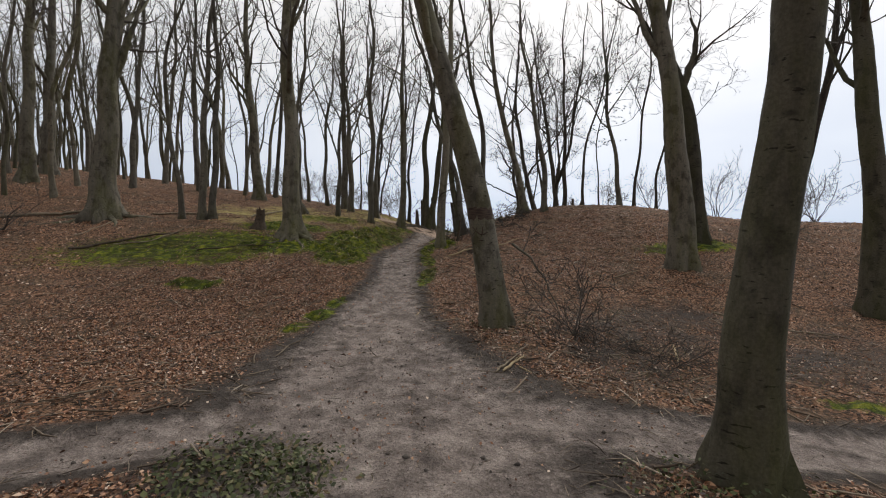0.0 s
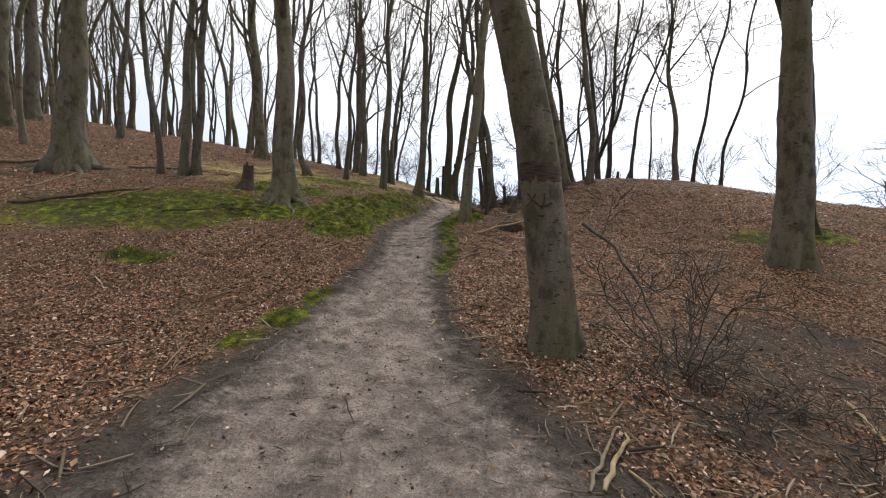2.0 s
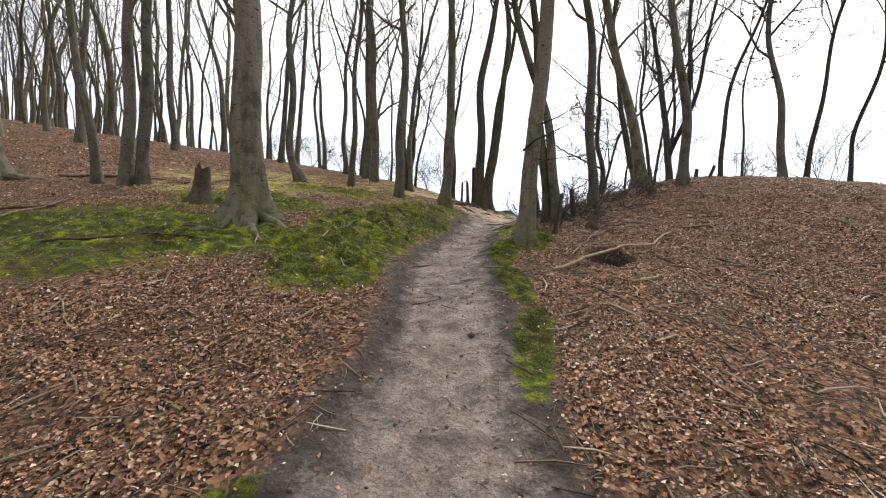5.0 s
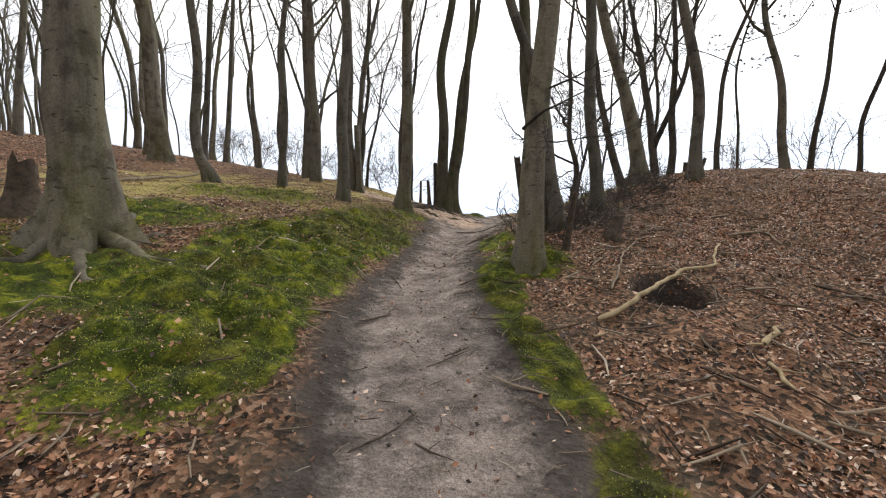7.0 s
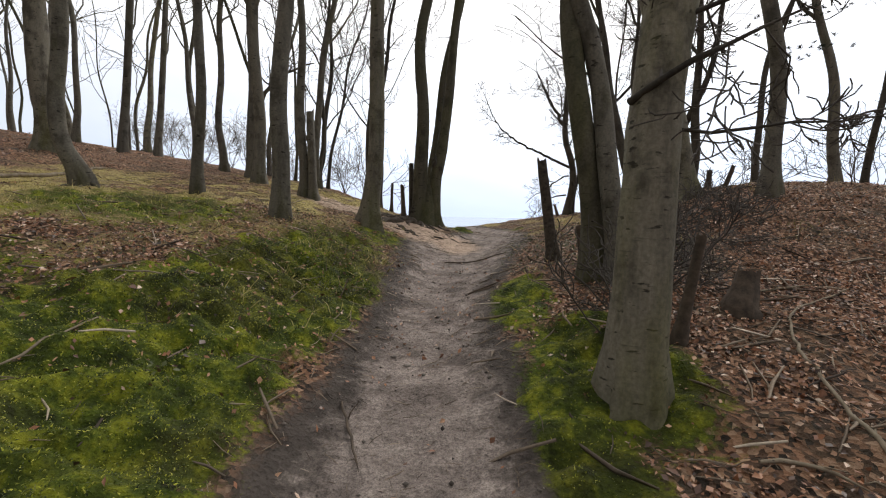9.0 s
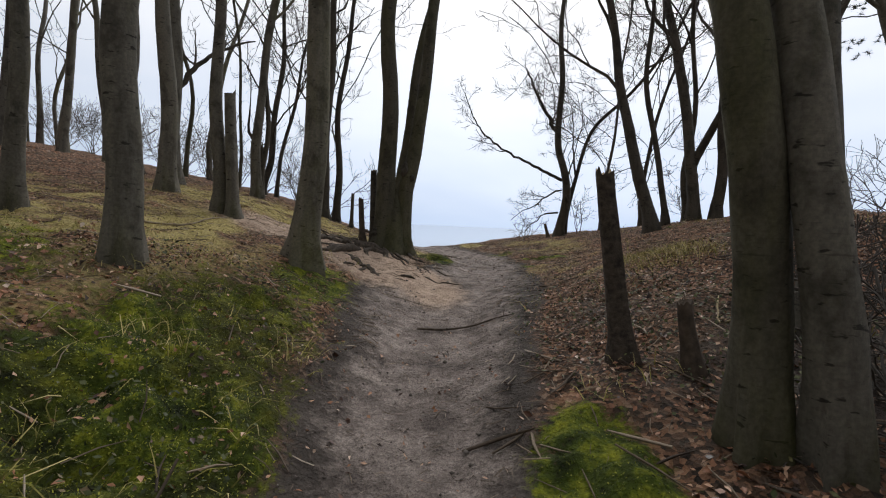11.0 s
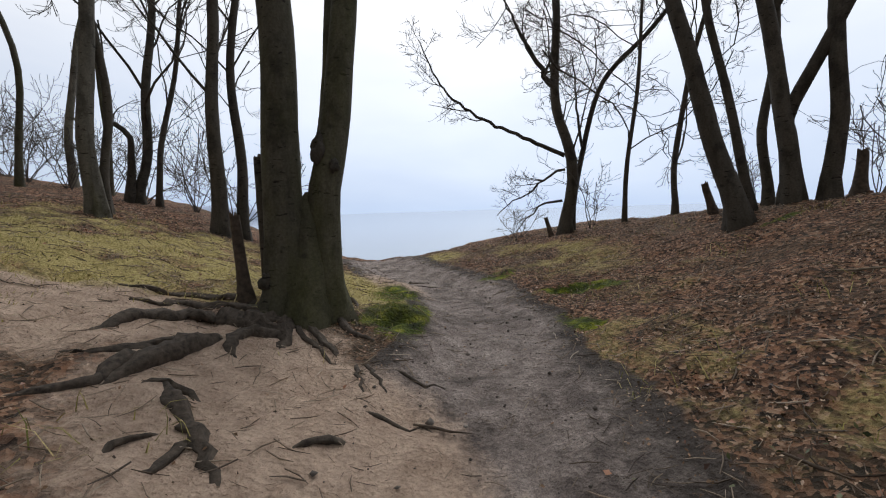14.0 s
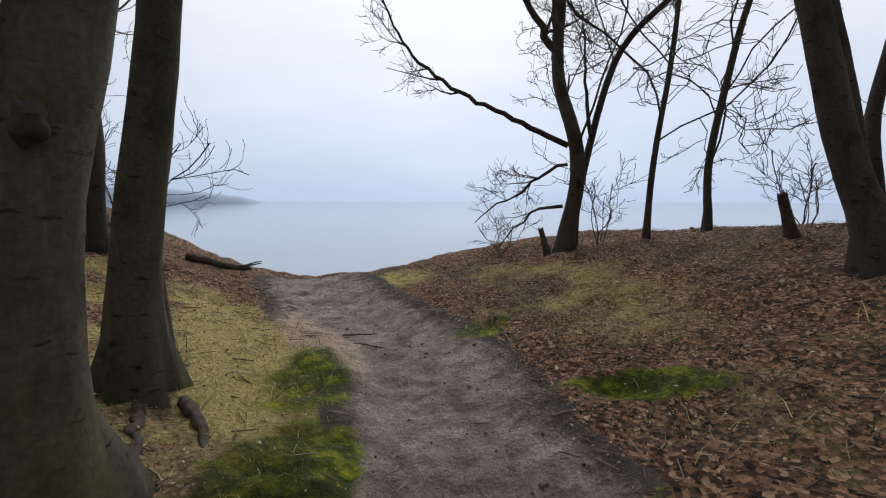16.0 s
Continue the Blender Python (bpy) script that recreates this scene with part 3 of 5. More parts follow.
# ---- ground, path, sea ----
def land():
    xs = np.concatenate([np.arange(-90, -14, 2.0), np.arange(-14, -6, 0.3), np.arange(-6, -4.2, 0.08), np.arange(-4.2, -1.0, 0.034), np.arange(-1.0, 1.6, 0.05), np.arange(1.6, 6.5, 0.08), np.arange(6.5, 16, 0.3), np.arange(16, 92, 2.0)])
    ys = np.concatenate([np.arange(-60, -2, 2.0), np.arange(-2, 1.5, 0.25), np.arange(1.5, 11, 0.075), np.arange(11, 20, 0.04), np.arange(20, 30.5, 0.065), np.arange(30.5, 46, 0.5), np.arange(46, 120, 3.0)])
    gx, gy = np.meshgrid(xs, ys)
    z = ground(gx, gy)
    nx = len(xs)
    inside = path_distance(gx, gy)
    cover = np.zeros((*gx.shape, 4), np.float32)
    mid = np.interp(gy, MIDDLE_Y, MIDDLE_X)
    worn = inside - 0.4 * np.clip((mid - gx) * 3, 0, 1) * np.interp(gy, (8.5, 10.5, 16, 18), (0, 1, 1, 0)) + 0.35 * np.interp(gy, (17.5, 19.5), (0, 1))
    # dark duff plus the dimness of shady spots, put into the soil cover
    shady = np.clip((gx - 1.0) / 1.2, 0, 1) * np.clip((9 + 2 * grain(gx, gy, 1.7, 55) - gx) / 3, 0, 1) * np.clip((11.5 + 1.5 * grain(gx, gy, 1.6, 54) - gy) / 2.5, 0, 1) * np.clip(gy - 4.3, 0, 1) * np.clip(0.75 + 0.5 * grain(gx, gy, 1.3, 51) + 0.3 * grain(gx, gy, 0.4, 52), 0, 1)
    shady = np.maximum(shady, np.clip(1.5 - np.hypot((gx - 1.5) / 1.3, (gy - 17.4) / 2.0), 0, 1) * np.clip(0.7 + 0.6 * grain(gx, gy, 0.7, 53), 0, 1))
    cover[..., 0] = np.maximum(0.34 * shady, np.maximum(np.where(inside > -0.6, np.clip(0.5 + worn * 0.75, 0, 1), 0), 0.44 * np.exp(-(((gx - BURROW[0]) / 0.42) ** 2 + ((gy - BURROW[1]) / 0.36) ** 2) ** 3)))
    cover[..., 1] = moss_at(gx, gy)
    cover[..., 2] = sand_at(gx, gy)
    cover[..., 3] = grass_at(gx, gy)
    i, j = np.meshgrid(np.arange(nx - 1), np.arange(len(ys) - 1))
    first = (j * nx + i).ravel()
    quads = np.stack([first, first + 1, first + nx + 1, first + nx], -1)
    centre = (inside[:-1, :-1] > 0).ravel()
    mossy = (moss_at(gx, gy)[:-1, :-1] > 0.45).ravel() & ~centre
    verts = np.stack([gx, gy, z], -1).reshape(-1, 3)
    for name, pick, label, category in (
            ("ground", ~centre & ~mossy, "forest floor of brown beech leaf litter and dark soil", "ground"),
            ("footpath", centre, "trodden grey-brown clay footpath climbing through the wood", "path"),
            ("moss_bank", mossy, "bright green moss growing beside the footpath", "moss")):
        chosen = quads[pick]
        used, faces = np.unique(chosen, return_inverse=True)
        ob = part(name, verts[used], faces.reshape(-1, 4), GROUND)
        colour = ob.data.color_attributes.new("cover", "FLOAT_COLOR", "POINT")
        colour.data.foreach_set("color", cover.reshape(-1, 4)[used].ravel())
        tagged(ob, label, category, kind="structure")


land()


def sea():
    mat, n, l, b = shader("calm_sea", 0.1, 0.5)
    waves = noise_tex(n, l, 0.35, 4, 0.6, (1, 2.2, 1))
    b.inputs["Base Color"].default_value = (0.3, 0.36, 0.43, 1)
    bump(n, l, b, waves, 0.08, 0.2)
    s = 4600.0
    ob = part("water", [(-s, 20, -25), (s, 20, -25), (s, s, -25), (-s, s, -25)], [(0, 1, 2, 3)], mat)
    tagged(ob, "calm pale blue-grey sea under an overcast sky", "sea", kind="structure")


sea()


def headland():
    # distance haze is put into this pale blue base colour
    mat = plain_material("haze_tinted_shore", (0.47, 0.55, 0.7), (0.51, 0.59, 0.74), 0.004)
    xs = np.linspace(0, 1, 60)
    rng = np.random.default_rng(4)
    rise = np.interp(xs, (0, 0.4, 0.7, 0.93, 1), (1, 1, 0.85, 0.4, 0)) * 92 + rng.normal(0, 1.6, 60)
    rise[-1] = 0
    rows = []
    for depth, share in ((0, 0.0), (30, 0.6), (120, 1.0), (400, 0.7)):
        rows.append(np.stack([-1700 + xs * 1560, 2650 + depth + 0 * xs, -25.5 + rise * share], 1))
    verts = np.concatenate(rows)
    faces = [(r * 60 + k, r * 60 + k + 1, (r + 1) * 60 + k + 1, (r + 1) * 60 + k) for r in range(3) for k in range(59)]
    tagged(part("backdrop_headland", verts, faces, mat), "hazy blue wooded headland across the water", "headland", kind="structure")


headland()


# ---- trees ----
def sprout(rng, start, way, length, radius, level, pieces, bend=0.16, lift=0.12, kids=4, depth=2):
    """A branch with side branches, down to twigs; each level's tubes go into pieces[level]."""
    steps = 7 if level == 0 else 5
    pts, d = [np.array(start, float)], np.array(way, float)
    for k in range(steps):
        d = d + rng.normal(0, bend, 3) + (0, 0, lift)
        d /= np.linalg.norm(d)
        pts.append(pts[-1] + d * length / steps)
    line = np.array(pts)
    radii = np.maximum(radius * np.linspace(1, 0.22, steps + 1), 0.0032 + 0.0035 * length)
    pieces[level].append(tube(line, radii, (7, 4, 3, 3)[level]))
    if level >= depth:
        return
    n = kids if level == 0 else kids + 1
    for k in range(n):
        at = rng.uniform(0.25, 0.98)
        i = min(int(at * steps), steps - 1)
        p = line[i] + (line[i + 1] - line[i]) * (at * steps - i)
        ahead = line[i + 1] - line[i]
        ahead /= np.linalg.norm(ahead)
        side = rng.normal(0, 1, 3)
        side -= ahead * side.dot(ahead)
        side /= np.linalg.norm(side)
        go = ahead * rng.uniform(0.5, 0.9) + side * rng.uniform(0.5, 0.9)
        go /= np.linalg.norm(go)
        sprout(rng, p, go, length * rng.uniform(0.35, 0.6), radii[i] * 0.5, level + 1, pieces, bend * 1.15, lift * 0.8, kids, depth)


def stem(rng, d, points, height, flare=1.0, step=0.22):
    """Centre line and radii of a trunk that goes through points above its foot and on up to height."""
    pts = [np.array((0, 0, -0.35)), np.array((0.0, 0.0, 0.0))] + [np.array(p, float) for p in points]
    last, before = pts[-1], pts[-2]
    way = (last - before) / np.linalg.norm(last - before)
    while pts[-1][2] < height:
        way = way + rng.normal(0, 0.07, 3) + (0, 0, 0.12)
        way /= np.linalg.norm(way)
        pts.append(pts[-1] + way * 1.4)
    line = curve_through(pts, step)
    z = line[:, 2]
    sway = 0.035 if d > 0.24 else 0.06
    line[:, 0] += sway * np.sin(z * 1.7 + rng.uniform(0, 6)) * np.clip(z - 0.3, 0, 1)
    line[:, 1] += sway * np.sin(z * 1.4 + rng.uniform(0, 6)) * np.clip(z - 0.3, 0, 1)
    radii = d / 2 * np.clip(1.06 - 0.8 * np.clip(z / height, 0, 1.1), 0.12, 2)
    radii = radii * (1 + flare * 0.75 * np.exp(-np.clip(z, 0, 9) / (0.16 + 0.35 * d)))
    return line, radii


TREES = []


def beech(x, y, d, points, height=None, limbs=10, low=0.36, bark=None, into=None, label="", twigs=2, kids=4, flare=0.6, name="beech_tree", reach=1.0, slim=1.0, bend=0.17, fine=True):
    """A bare tree at (x, y) with trunk thickness d, leaning through points; into: the tree whose second stem it is."""
    rng = np.random.default_rng(int(abs(x * 131 + y * 977)) + 7)
    z = float(ground(x, y))
    top = max(p[2] for p in points)
    height = height or min(max(top + 2.2, 8.5 + 7 * d), 15)
    bark = bark or (BARK if d > 0.16 else BARK_DARK)
    if into is None:
        tree = new(name)
        tree.location = (x, y, z)
        wood = "mossy grey-green" if bark is BARK_MOSSY else "dark" if bark in (BARK_DARK, BARK_OLIVE) else "smooth grey"
        tagged(tree, label or f"bare {'tall' if d > 0.3 else 'slender'} tree with {wood} bark on leafy ground", "tree", "trees of the wood")
        off = np.zeros(3)
    else:
        tree = into
        off = np.array((x, y, z)) - np.array(tree.location)
    TREES.append((x, y, d))
    line, radii = stem(rng, d, points, height, flare, 0.22 if fine else 0.5)
    sides = (20 if d > 0.2 else 12) if fine else 10
    phase, count = rng.uniform(0, 6), int(rng.integers(5, 8))
    wobble = rng.normal(0, 0.025, (len(line), sides))

    def lobes(ang):
        foot = np.exp(-np.clip(line[:, 2], 0, 9) / (0.12 + 0.25 * d))[:, None]
        ridge = np.cos(count * ang + phase) * 0.9 + 0.5 * np.cos((count + 2) * ang - phase)
        return 1 + foot * 0.42 * ridge[None] * min(flare, 0.9) + 0.04 * np.cos(2 * ang + phase + line[:, 2:3]) + wobble

    v, f = tube(line, radii, sides, lobes)
    part("trunk", v + off, f, bark, tree)
    if fine and d >= 0.19 and flare >= 0.9:
        base = np.array(tree.location)
        turn = rng.uniform(0, 6.28)
        for k in range(int(rng.integers(5, 8))):
            turn += rng.uniform(0.6, 1.3)
            reach_out = d * rng.uniform(1.1, 2.3) * (0.6 + 0.5 * flare)
            s = np.linspace(0, 1, 9)
            r = d * 0.2 + (reach_out + d * 0.25) * s
            ang = turn + rng.normal(0, 0.25) * s * s
            px, py = x + np.cos(ang) * r, y + np.sin(ang) * r
            thick = d * rng.uniform(0.15, 0.25) * (1 - 0.78 * s)
            pz = ground(px, py) + d * 0.6 * np.exp(-s * 6) - 0.62 * thick - 0.03 * s**3
            v, f = tube(np.column_stack([px, py, pz]) - base, thick, 9, lambda a: 1 + rng.normal(0, 0.06, (9, 9)))
            part("root", v, f, bark, tree)
    pieces = [[], [], [], []]
    for k in range(limbs):
        at = low + (0.97 - low) * (k + rng.uniform(0, 0.9)) / limbs
        i = min(int(at * len(line)), len(line) - 2)
        turn = rng.uniform(0, 6.28)
        way = np.array((math.cos(turn), math.sin(turn), rng.uniform(0.7, 1.7)))
        way /= np.linalg.norm(way)
        length = reach * rng.uniform(0.32, 0.5) * (height - line[i][2] + 1.6)
        sprout(rng, line[i] + off, way, length, slim * radii[i] * rng.uniform(0.34, 0.55), 0, pieces, bend=bend, kids=kids, depth=twigs)
    for k, piece in enumerate(pieces[0]):
        part("limb", *piece, bark, tree)
    rest = pieces[1] + pieces[2] + pieces[3]
    if rest:
        tagged(part("crown", *joined(rest), TWIG, tree), kind="stuff")
    return tree


forked_beech = beech(-12.15, 16.03, 0.77, [(0.12, 0.09, 3.88), (0.35, 0.26, 7.95)], bark=BARK_MOSSY, flare=1.1)
beech(-18.79, 20.27, 0.57, [(0.07, 0.06, 4.45), (0.15, 0.14, 8.25)], bark=BARK_MOSSY)
beech(-20.38, 23.14, 0.58, [(0.08, 0.07, 4.35), (0.23, 0.20, 8.71)])
beech(-9.57, 16.40, 0.19, [(-0.29, -0.17, 3.15), (-0.42, -0.24, 5.13), (-0.06, -0.03, 7.23)])
pair = beech(-8.82, 16.36, 0.26, [(0.11, 0.08, 3.50), (0.18, 0.12, 5.16)])
beech(-8.45, 16.37, 0.25, [(0.11, 0.07, 2.60), (0.20, 0.13, 5.10)], into=pair)
beech(-4.74, 14.08, 0.5, [(-0.04, -0.01, 3.52), (-0.12, -0.04, 6.77)], bark=BARK_MOSSY, flare=1.1)
beech(-9.94, 24.14, 0.53, [(-0.16, -0.10, 2.73), (-0.31, -0.18, 5.26)], bark=BARK_MOSSY)
beech(-5.95, 19.2, 0.21, [(-0.2, -0.09, 0.6), (-0.26, -0.1, 1.03), (-0.22, -0.10, 2.99), (-0.20, -0.10, 4.26)], flare=0.9)
beech(-4.68, 19.89, 0.17, [(0.07, 0.02, 2.21), (0.14, 0.05, 4.21)])
beech(-4.93, 23.88, 0.29, [(-0.02, -0.00, 2.13), (-0.16, -0.04, 5.54)])
beech(-3.00, 18.51, 0.23, [(0.06, 0.01, 1.76), (0.04, 0.01, 3.93)])
beech(-3.45, 22.2, 0.2, [(-0.10, -0.02, 3.09), (-0.15, -0.03, 5.49)])
beech(-1.9, 20.1, 0.29, [(0.13, 0.01, 2.25), (0.05, 0.00, 4.86)], bark=BARK_MOSSY, flare=0.8)
beech(-2.51, 27.98, 0.26, [(0.05, 0.01, 2.94), (0.15, 0.02, 5.88)], bark=BARK_DARK, low=0.2, limbs=11, kids=3, twigs=3, slim=0.7, bend=0.22)
beech(-2.16, 28.29, 0.20, [(0.00, 0.00, 3.05), (0.28, 0.02, 6.10)], bark=BARK_DARK, low=0.2, limbs=11, kids=3, twigs=3, slim=0.7, bend=0.22)
twin = beech(-0.89, 23.02, 0.345, [(0.0, 0.0, 1.3), (-0.02, 0.0, 2.5), (-0.06, 0.0, 4.2)], bark=BARK_OLIVE, flare=0.9, low=0.6, label="triple-stemmed dark beech with bare roots over sandy soil")
beech(-0.58, 23.0, 0.29, [(0.04, 0.07, 1.0), (0.15, 0.12, 1.65), (0.22, 0.15, 2.5), (0.42, 0.2, 4.2)], bark=BARK_OLIVE, into=twin, flare=0.75, low=0.6)
beech(-0.68, 24.35, 0.25, [(0.1, 0.0, 1.3), (0.24, 0.0, 2.5), (0.5, 0.0, 4.4)], bark=BARK_OLIVE, into=twin, flare=0.85, low=0.6)
beech(-4.9, 30.5, 0.2, [(0.1, 0, 1.0), (0.16, 0, 1.5), (-0.2, 0, 1.85), (-0.28, 0, 2.6)], height=2.7, limbs=2, bark=BARK_DARK, label="dead tree stem with a crooked broken top")
path_beech = beech(-0.10, 14.42, 0.28, [(0.06, -0.01, 1.08), (0.10, -0.02, 2.30), (0.14, -0.03, 2.89)], bark=BARK_MOSSY, flare=0.45)
beech(0.57, 16.47, 0.215, [(-0.14, 0.06, 1.55), (-0.3, 0.12, 2.65)], bark=BARK_OLIVE)
beech(0.73, 16.26, 0.19, [(-0.16, 0.08, 1.24), (-0.29, 0.15, 2.03)])
beech(1.69, 17.19, 0.22, [(-0.10, 0.05, 1.44), (-0.17, 0.09, 2.84)])
beech(3.5, 19.5, 0.3, [(-0.2, 0.16, 1.36), (-0.42, 0.33, 2.64)], bark=BARK_MOSSY, flare=0.9)
beech(4.15, 18.47, 0.23, [(-0.10, 0.06, 2.28), (-0.25, 0.15, 3.41)])
pine = beech(6.84, 22.01, 0.14, [(-0.01, 0.01, 2.34), (0.51, -0.32, 4.48)], bark=BARK_DARK, limbs=5, low=0.5, name="pine_tree", label="crooked dark pine with needle tufts on the ridge")
beech(7.81, 22.56, 0.08, [(-0.07, 0.05, 3.23), (-0.00, 0.00, 3.85)], bark=BARK_DARK, twigs=3, kids=3, bend=0.26)
beech(8.49, 21.63, 0.22, [(-0.19, 0.15, 2.35), (-0.46, 0.36, 4.69)])
beech(9.15, 21.57, 0.14, [(0.15, -0.13, 2.48), (0.32, -0.27, 4.60)], bark=BARK_DARK, twigs=3, kids=3, bend=0.26)
beech(9.91, 20.90, 0.12, [(0.02, -0.02, 1.30), (0.19, -0.19, 2.67)], bark=BARK_DARK, twigs=3, kids=3, bend=0.26)
beech(6.22, 11.65, 0.6, [(-0.30, 0.15, 4.49), (-0.70, 0.34, 7.59)], bark=BARK_MOSSY)
dark_forked = beech(7.6, 13.4, 0.5, [(-0.21, 0.13, 3.13), (-0.46, 0.28, 4.72), (-0.95, 0.58, 6.41)], bark=BARK_OLIVE)
beech(2.1, 3.09, 0.36, [(0.02, -0.02, 0.7), (0.11, -0.05, 1.81), (0.2, -0.12, 3.27)], flare=0.7, bark=BARK_OLIVE)
beech(8.85, 9.15, 0.46, [(-0.07, 0.07, 3.01), (-0.20, 0.19, 5.34)], bark=BARK_OLIVE)
beech(10.6, 13.9, 0.28, [(0.5, -0.3, 2.7), (1.0, -0.6, 6.9)], bark=BARK_DARK)
scarred_beech = beech(0.86, 7.38, 0.43, [(-0.42, 0.05, 2.48), (-0.89, 0.11, 4.35), (-1.20, 0.14, 5.28)], bark=BARK_MOSSY, flare=0.45, label="leaning mossy grey beech with a dark scar band")
beech(-8.84, 29.40, 0.20, [(-0.11, -0.06, 2.05), (-0.25, -0.14, 4.20)])
beech(-7.12, 27.44, 0.23, [(-0.09, -0.05, 2.05), (-0.09, -0.04, 3.97)])
hill_beech = beech(-5.74, 26.02, 0.38, [(0.02, 0.01, 2.65), (0.02, 0.01, 3.79)])
beech(-4.11, 27.09, 0.25, [(-0.03, -0.01, 1.38), (0.09, 0.03, 3.19)])
beech(-4.05, 27.26, 0.14, [(0.08, 0.03, 1.86), (0.08, 0.03, 3.24)])
beech(-4.79, 30.60, 0.21, [(0.16, 0.06, 0.85), (0.40, 0.15, 2.79), (0.50, 0.18, 4.69)], bark=BARK_DARK, low=0.2, limbs=11, kids=3, twigs=3, slim=0.7, bend=0.22)
beech(-4.30, 30.44, 0.13, [(0.23, 0.07, 1.75), (0.83, 0.25, 4.99)], bark=BARK_DARK, low=0.2, limbs=11, kids=3, twigs=3, slim=0.7, bend=0.22)
beech(4.88, 23.68, 0.25, [(-0.23, 0.27, 1.18), (-0.45, 0.52, 2.54), (-0.58, 0.66, 3.19)], bark=BARK_DARK, low=0.3)
beech(5.49, 24.10, 0.14, [(-0.24, 0.26, 1.64), (-0.35, 0.39, 2.89)], bark=BARK_DARK, low=0.3)
clump = beech(6.03, 23.89, 0.25, [(-0.06, 0.07, 1.16), (-0.17, 0.20, 2.23), (-0.29, 0.35, 3.07)], bark=BARK_DARK, low=0.3)
beech(6.06, 23.90, 0.18, [(-0.01, 0.02, 1.24), (0.11, -0.14, 1.83), (0.23, -0.28, 2.40)], bark=BARK_DARK, low=0.3, into=clump)
beech(6.36, 23.61, 0.22, [(0.02, -0.02, 1.34), (0.02, -0.02, 2.85)], bark=BARK_DARK, low=0.3, into=clump)
beech(6.25, 24.43, 0.14, [(-0.05, 0.05, 1.28), (-0.03, 0.04, 2.13)], bark=BARK_DARK, low=0.3, into=clump)
shore_tree = beech(4.49, 27.64, 0.24, [(0.09, -0.05, 1.97), (-0.09, 0.05, 2.70), (-0.19, 0.11, 3.77), (-0.18, 0.10, 4.93)], bark=BARK_DARK, low=0.12, limbs=9, reach=0.75, kids=4, twigs=3, slim=0.5, bend=0.3)
beech(4.69, 27.71, 0.13, [(0.19, -0.11, 1.78), (0.29, -0.17, 2.25), (0.59, -0.34, 3.16), (1.34, -0.77, 4.08)], bark=BARK_DARK, low=0.12, limbs=9, reach=0.75, kids=4, twigs=3, slim=0.5, bend=0.3, into=shore_tree)
beech(5.36, 26.79, 0.09, [(0.07, -0.06, 1.73), (0.15, -0.12, 2.50), (0.23, -0.17, 3.35)], bark=BARK_DARK, low=0.12, limbs=14, reach=0.85, kids=4, twigs=3, slim=0.7, bend=0.3)
beech(6.63, 26.83, 0.12, [(0.02, -0.01, 2.03), (0.12, -0.11, 2.81), (0.33, -0.30, 3.77)], bark=BARK_DARK, low=0.12, limbs=14, reach=0.85, kids=4, twigs=3, slim=0.7, bend=0.3)


# ---- woodland further off, and unseen trees behind the start ----
def woodland():
    rng = np.random.default_rng(21)
    kinds = []
    for k in range(7):
        d = (0.2, 0.26, 0.15, 0.32, 0.22, 0.12, 0.17)[k]
        pts = [(rng.normal(0, 0.2), rng.normal(0, 0.2), 3.0), (rng.normal(0, 0.5), rng.normal(0, 0.5), 7.0)]
        kinds.append(beech(-24 - 3 * k, 33 + k * 1.7, d, pts, height=12 + rng.uniform(0, 3), limbs=8, low=0.28, twigs=2, kids=2, slim=0.7, fine=False,
                           bark=(BARK_MOSSY, BARK, BARK_OLIVE)[k % 3], label="bare beech tree among the dense wood on the slope"))
    done, tries = [], 0

    def plant(x, y, apart):
        if any((x - a) ** 2 + (y - b) ** 2 < apart * apart for a, b, *_ in done + TREES):
            return
        done.append((x, y))
        kind = kinds[int(rng.integers(len(kinds)))]
        m = Matrix.Translation((x, y, float(ground(x, y)) - 0.05)) @ Matrix.Rotation(rng.uniform(0, 6.28), 4, "Z")
        copy_thing(kind, m)

    while len(done) < 178 and tries < 6000:
        tries += 1
        x, y = rng.uniform(-62, -13), rng.uniform(17, 62)
        if y < 16 - 0.5 * (x + 13) * 0.5 or y > np.interp(x, EDGE_X, EDGE_Y) + 4:
            continue
        plant(x, y, 1.5)
    for k in range(26):
        plant(rng.uniform(-11.5, -5.2), rng.uniform(23.5, 35), 1.7)
    for k in range(10):
        plant(rng.uniform(-34, -16), rng.uniform(3, 15), 3)
    # never in view: trees added behind the start to cut the light
    for k in range(12):
        plant(rng.uniform(-30, 30), rng.uniform(-30, -4), 2.4)


woodland()


# ---- boughs that stand out, scars, roots ----
def bough(tree, points, radius, twigs=5, material=None, seed=1, length=0.9):
    """A limb of tree along points in the world, with side twigs."""
    rng = np.random.default_rng(seed)
    base = np.array(tree.location)
    line = curve_through(np.array(points) - base, 0.16)
    line[1:] += rng.normal(0, 0.018, (len(line) - 1, 3))
    radii = radius * np.linspace(1, 0.25, len(line))
    part("bough", *tube(line, radii, 8), material or BARK_DARK, tree)
    pieces = [[], [], [], []]
    for k in range(twigs):
        i = int(rng.integers(len(line) // 4, len(line) - 1))
        ahead = line[i + 1] - line[i] if i + 1 < len(line) else line[i] - line[i - 1]
        way = ahead / np.linalg.norm(ahead) * 0.7 + rng.normal(0, 0.5, 3)
        sprout(rng, line[i], way / np.linalg.norm(way), length * rng.uniform(0.5, 1), radii[i] * 0.55, 1, pieces, lift=0.06, kids=4, depth=3)
    tagged(part("crown", *joined(pieces[1] + pieces[2] + pieces[3]), TWIG, tree), kind="stuff")


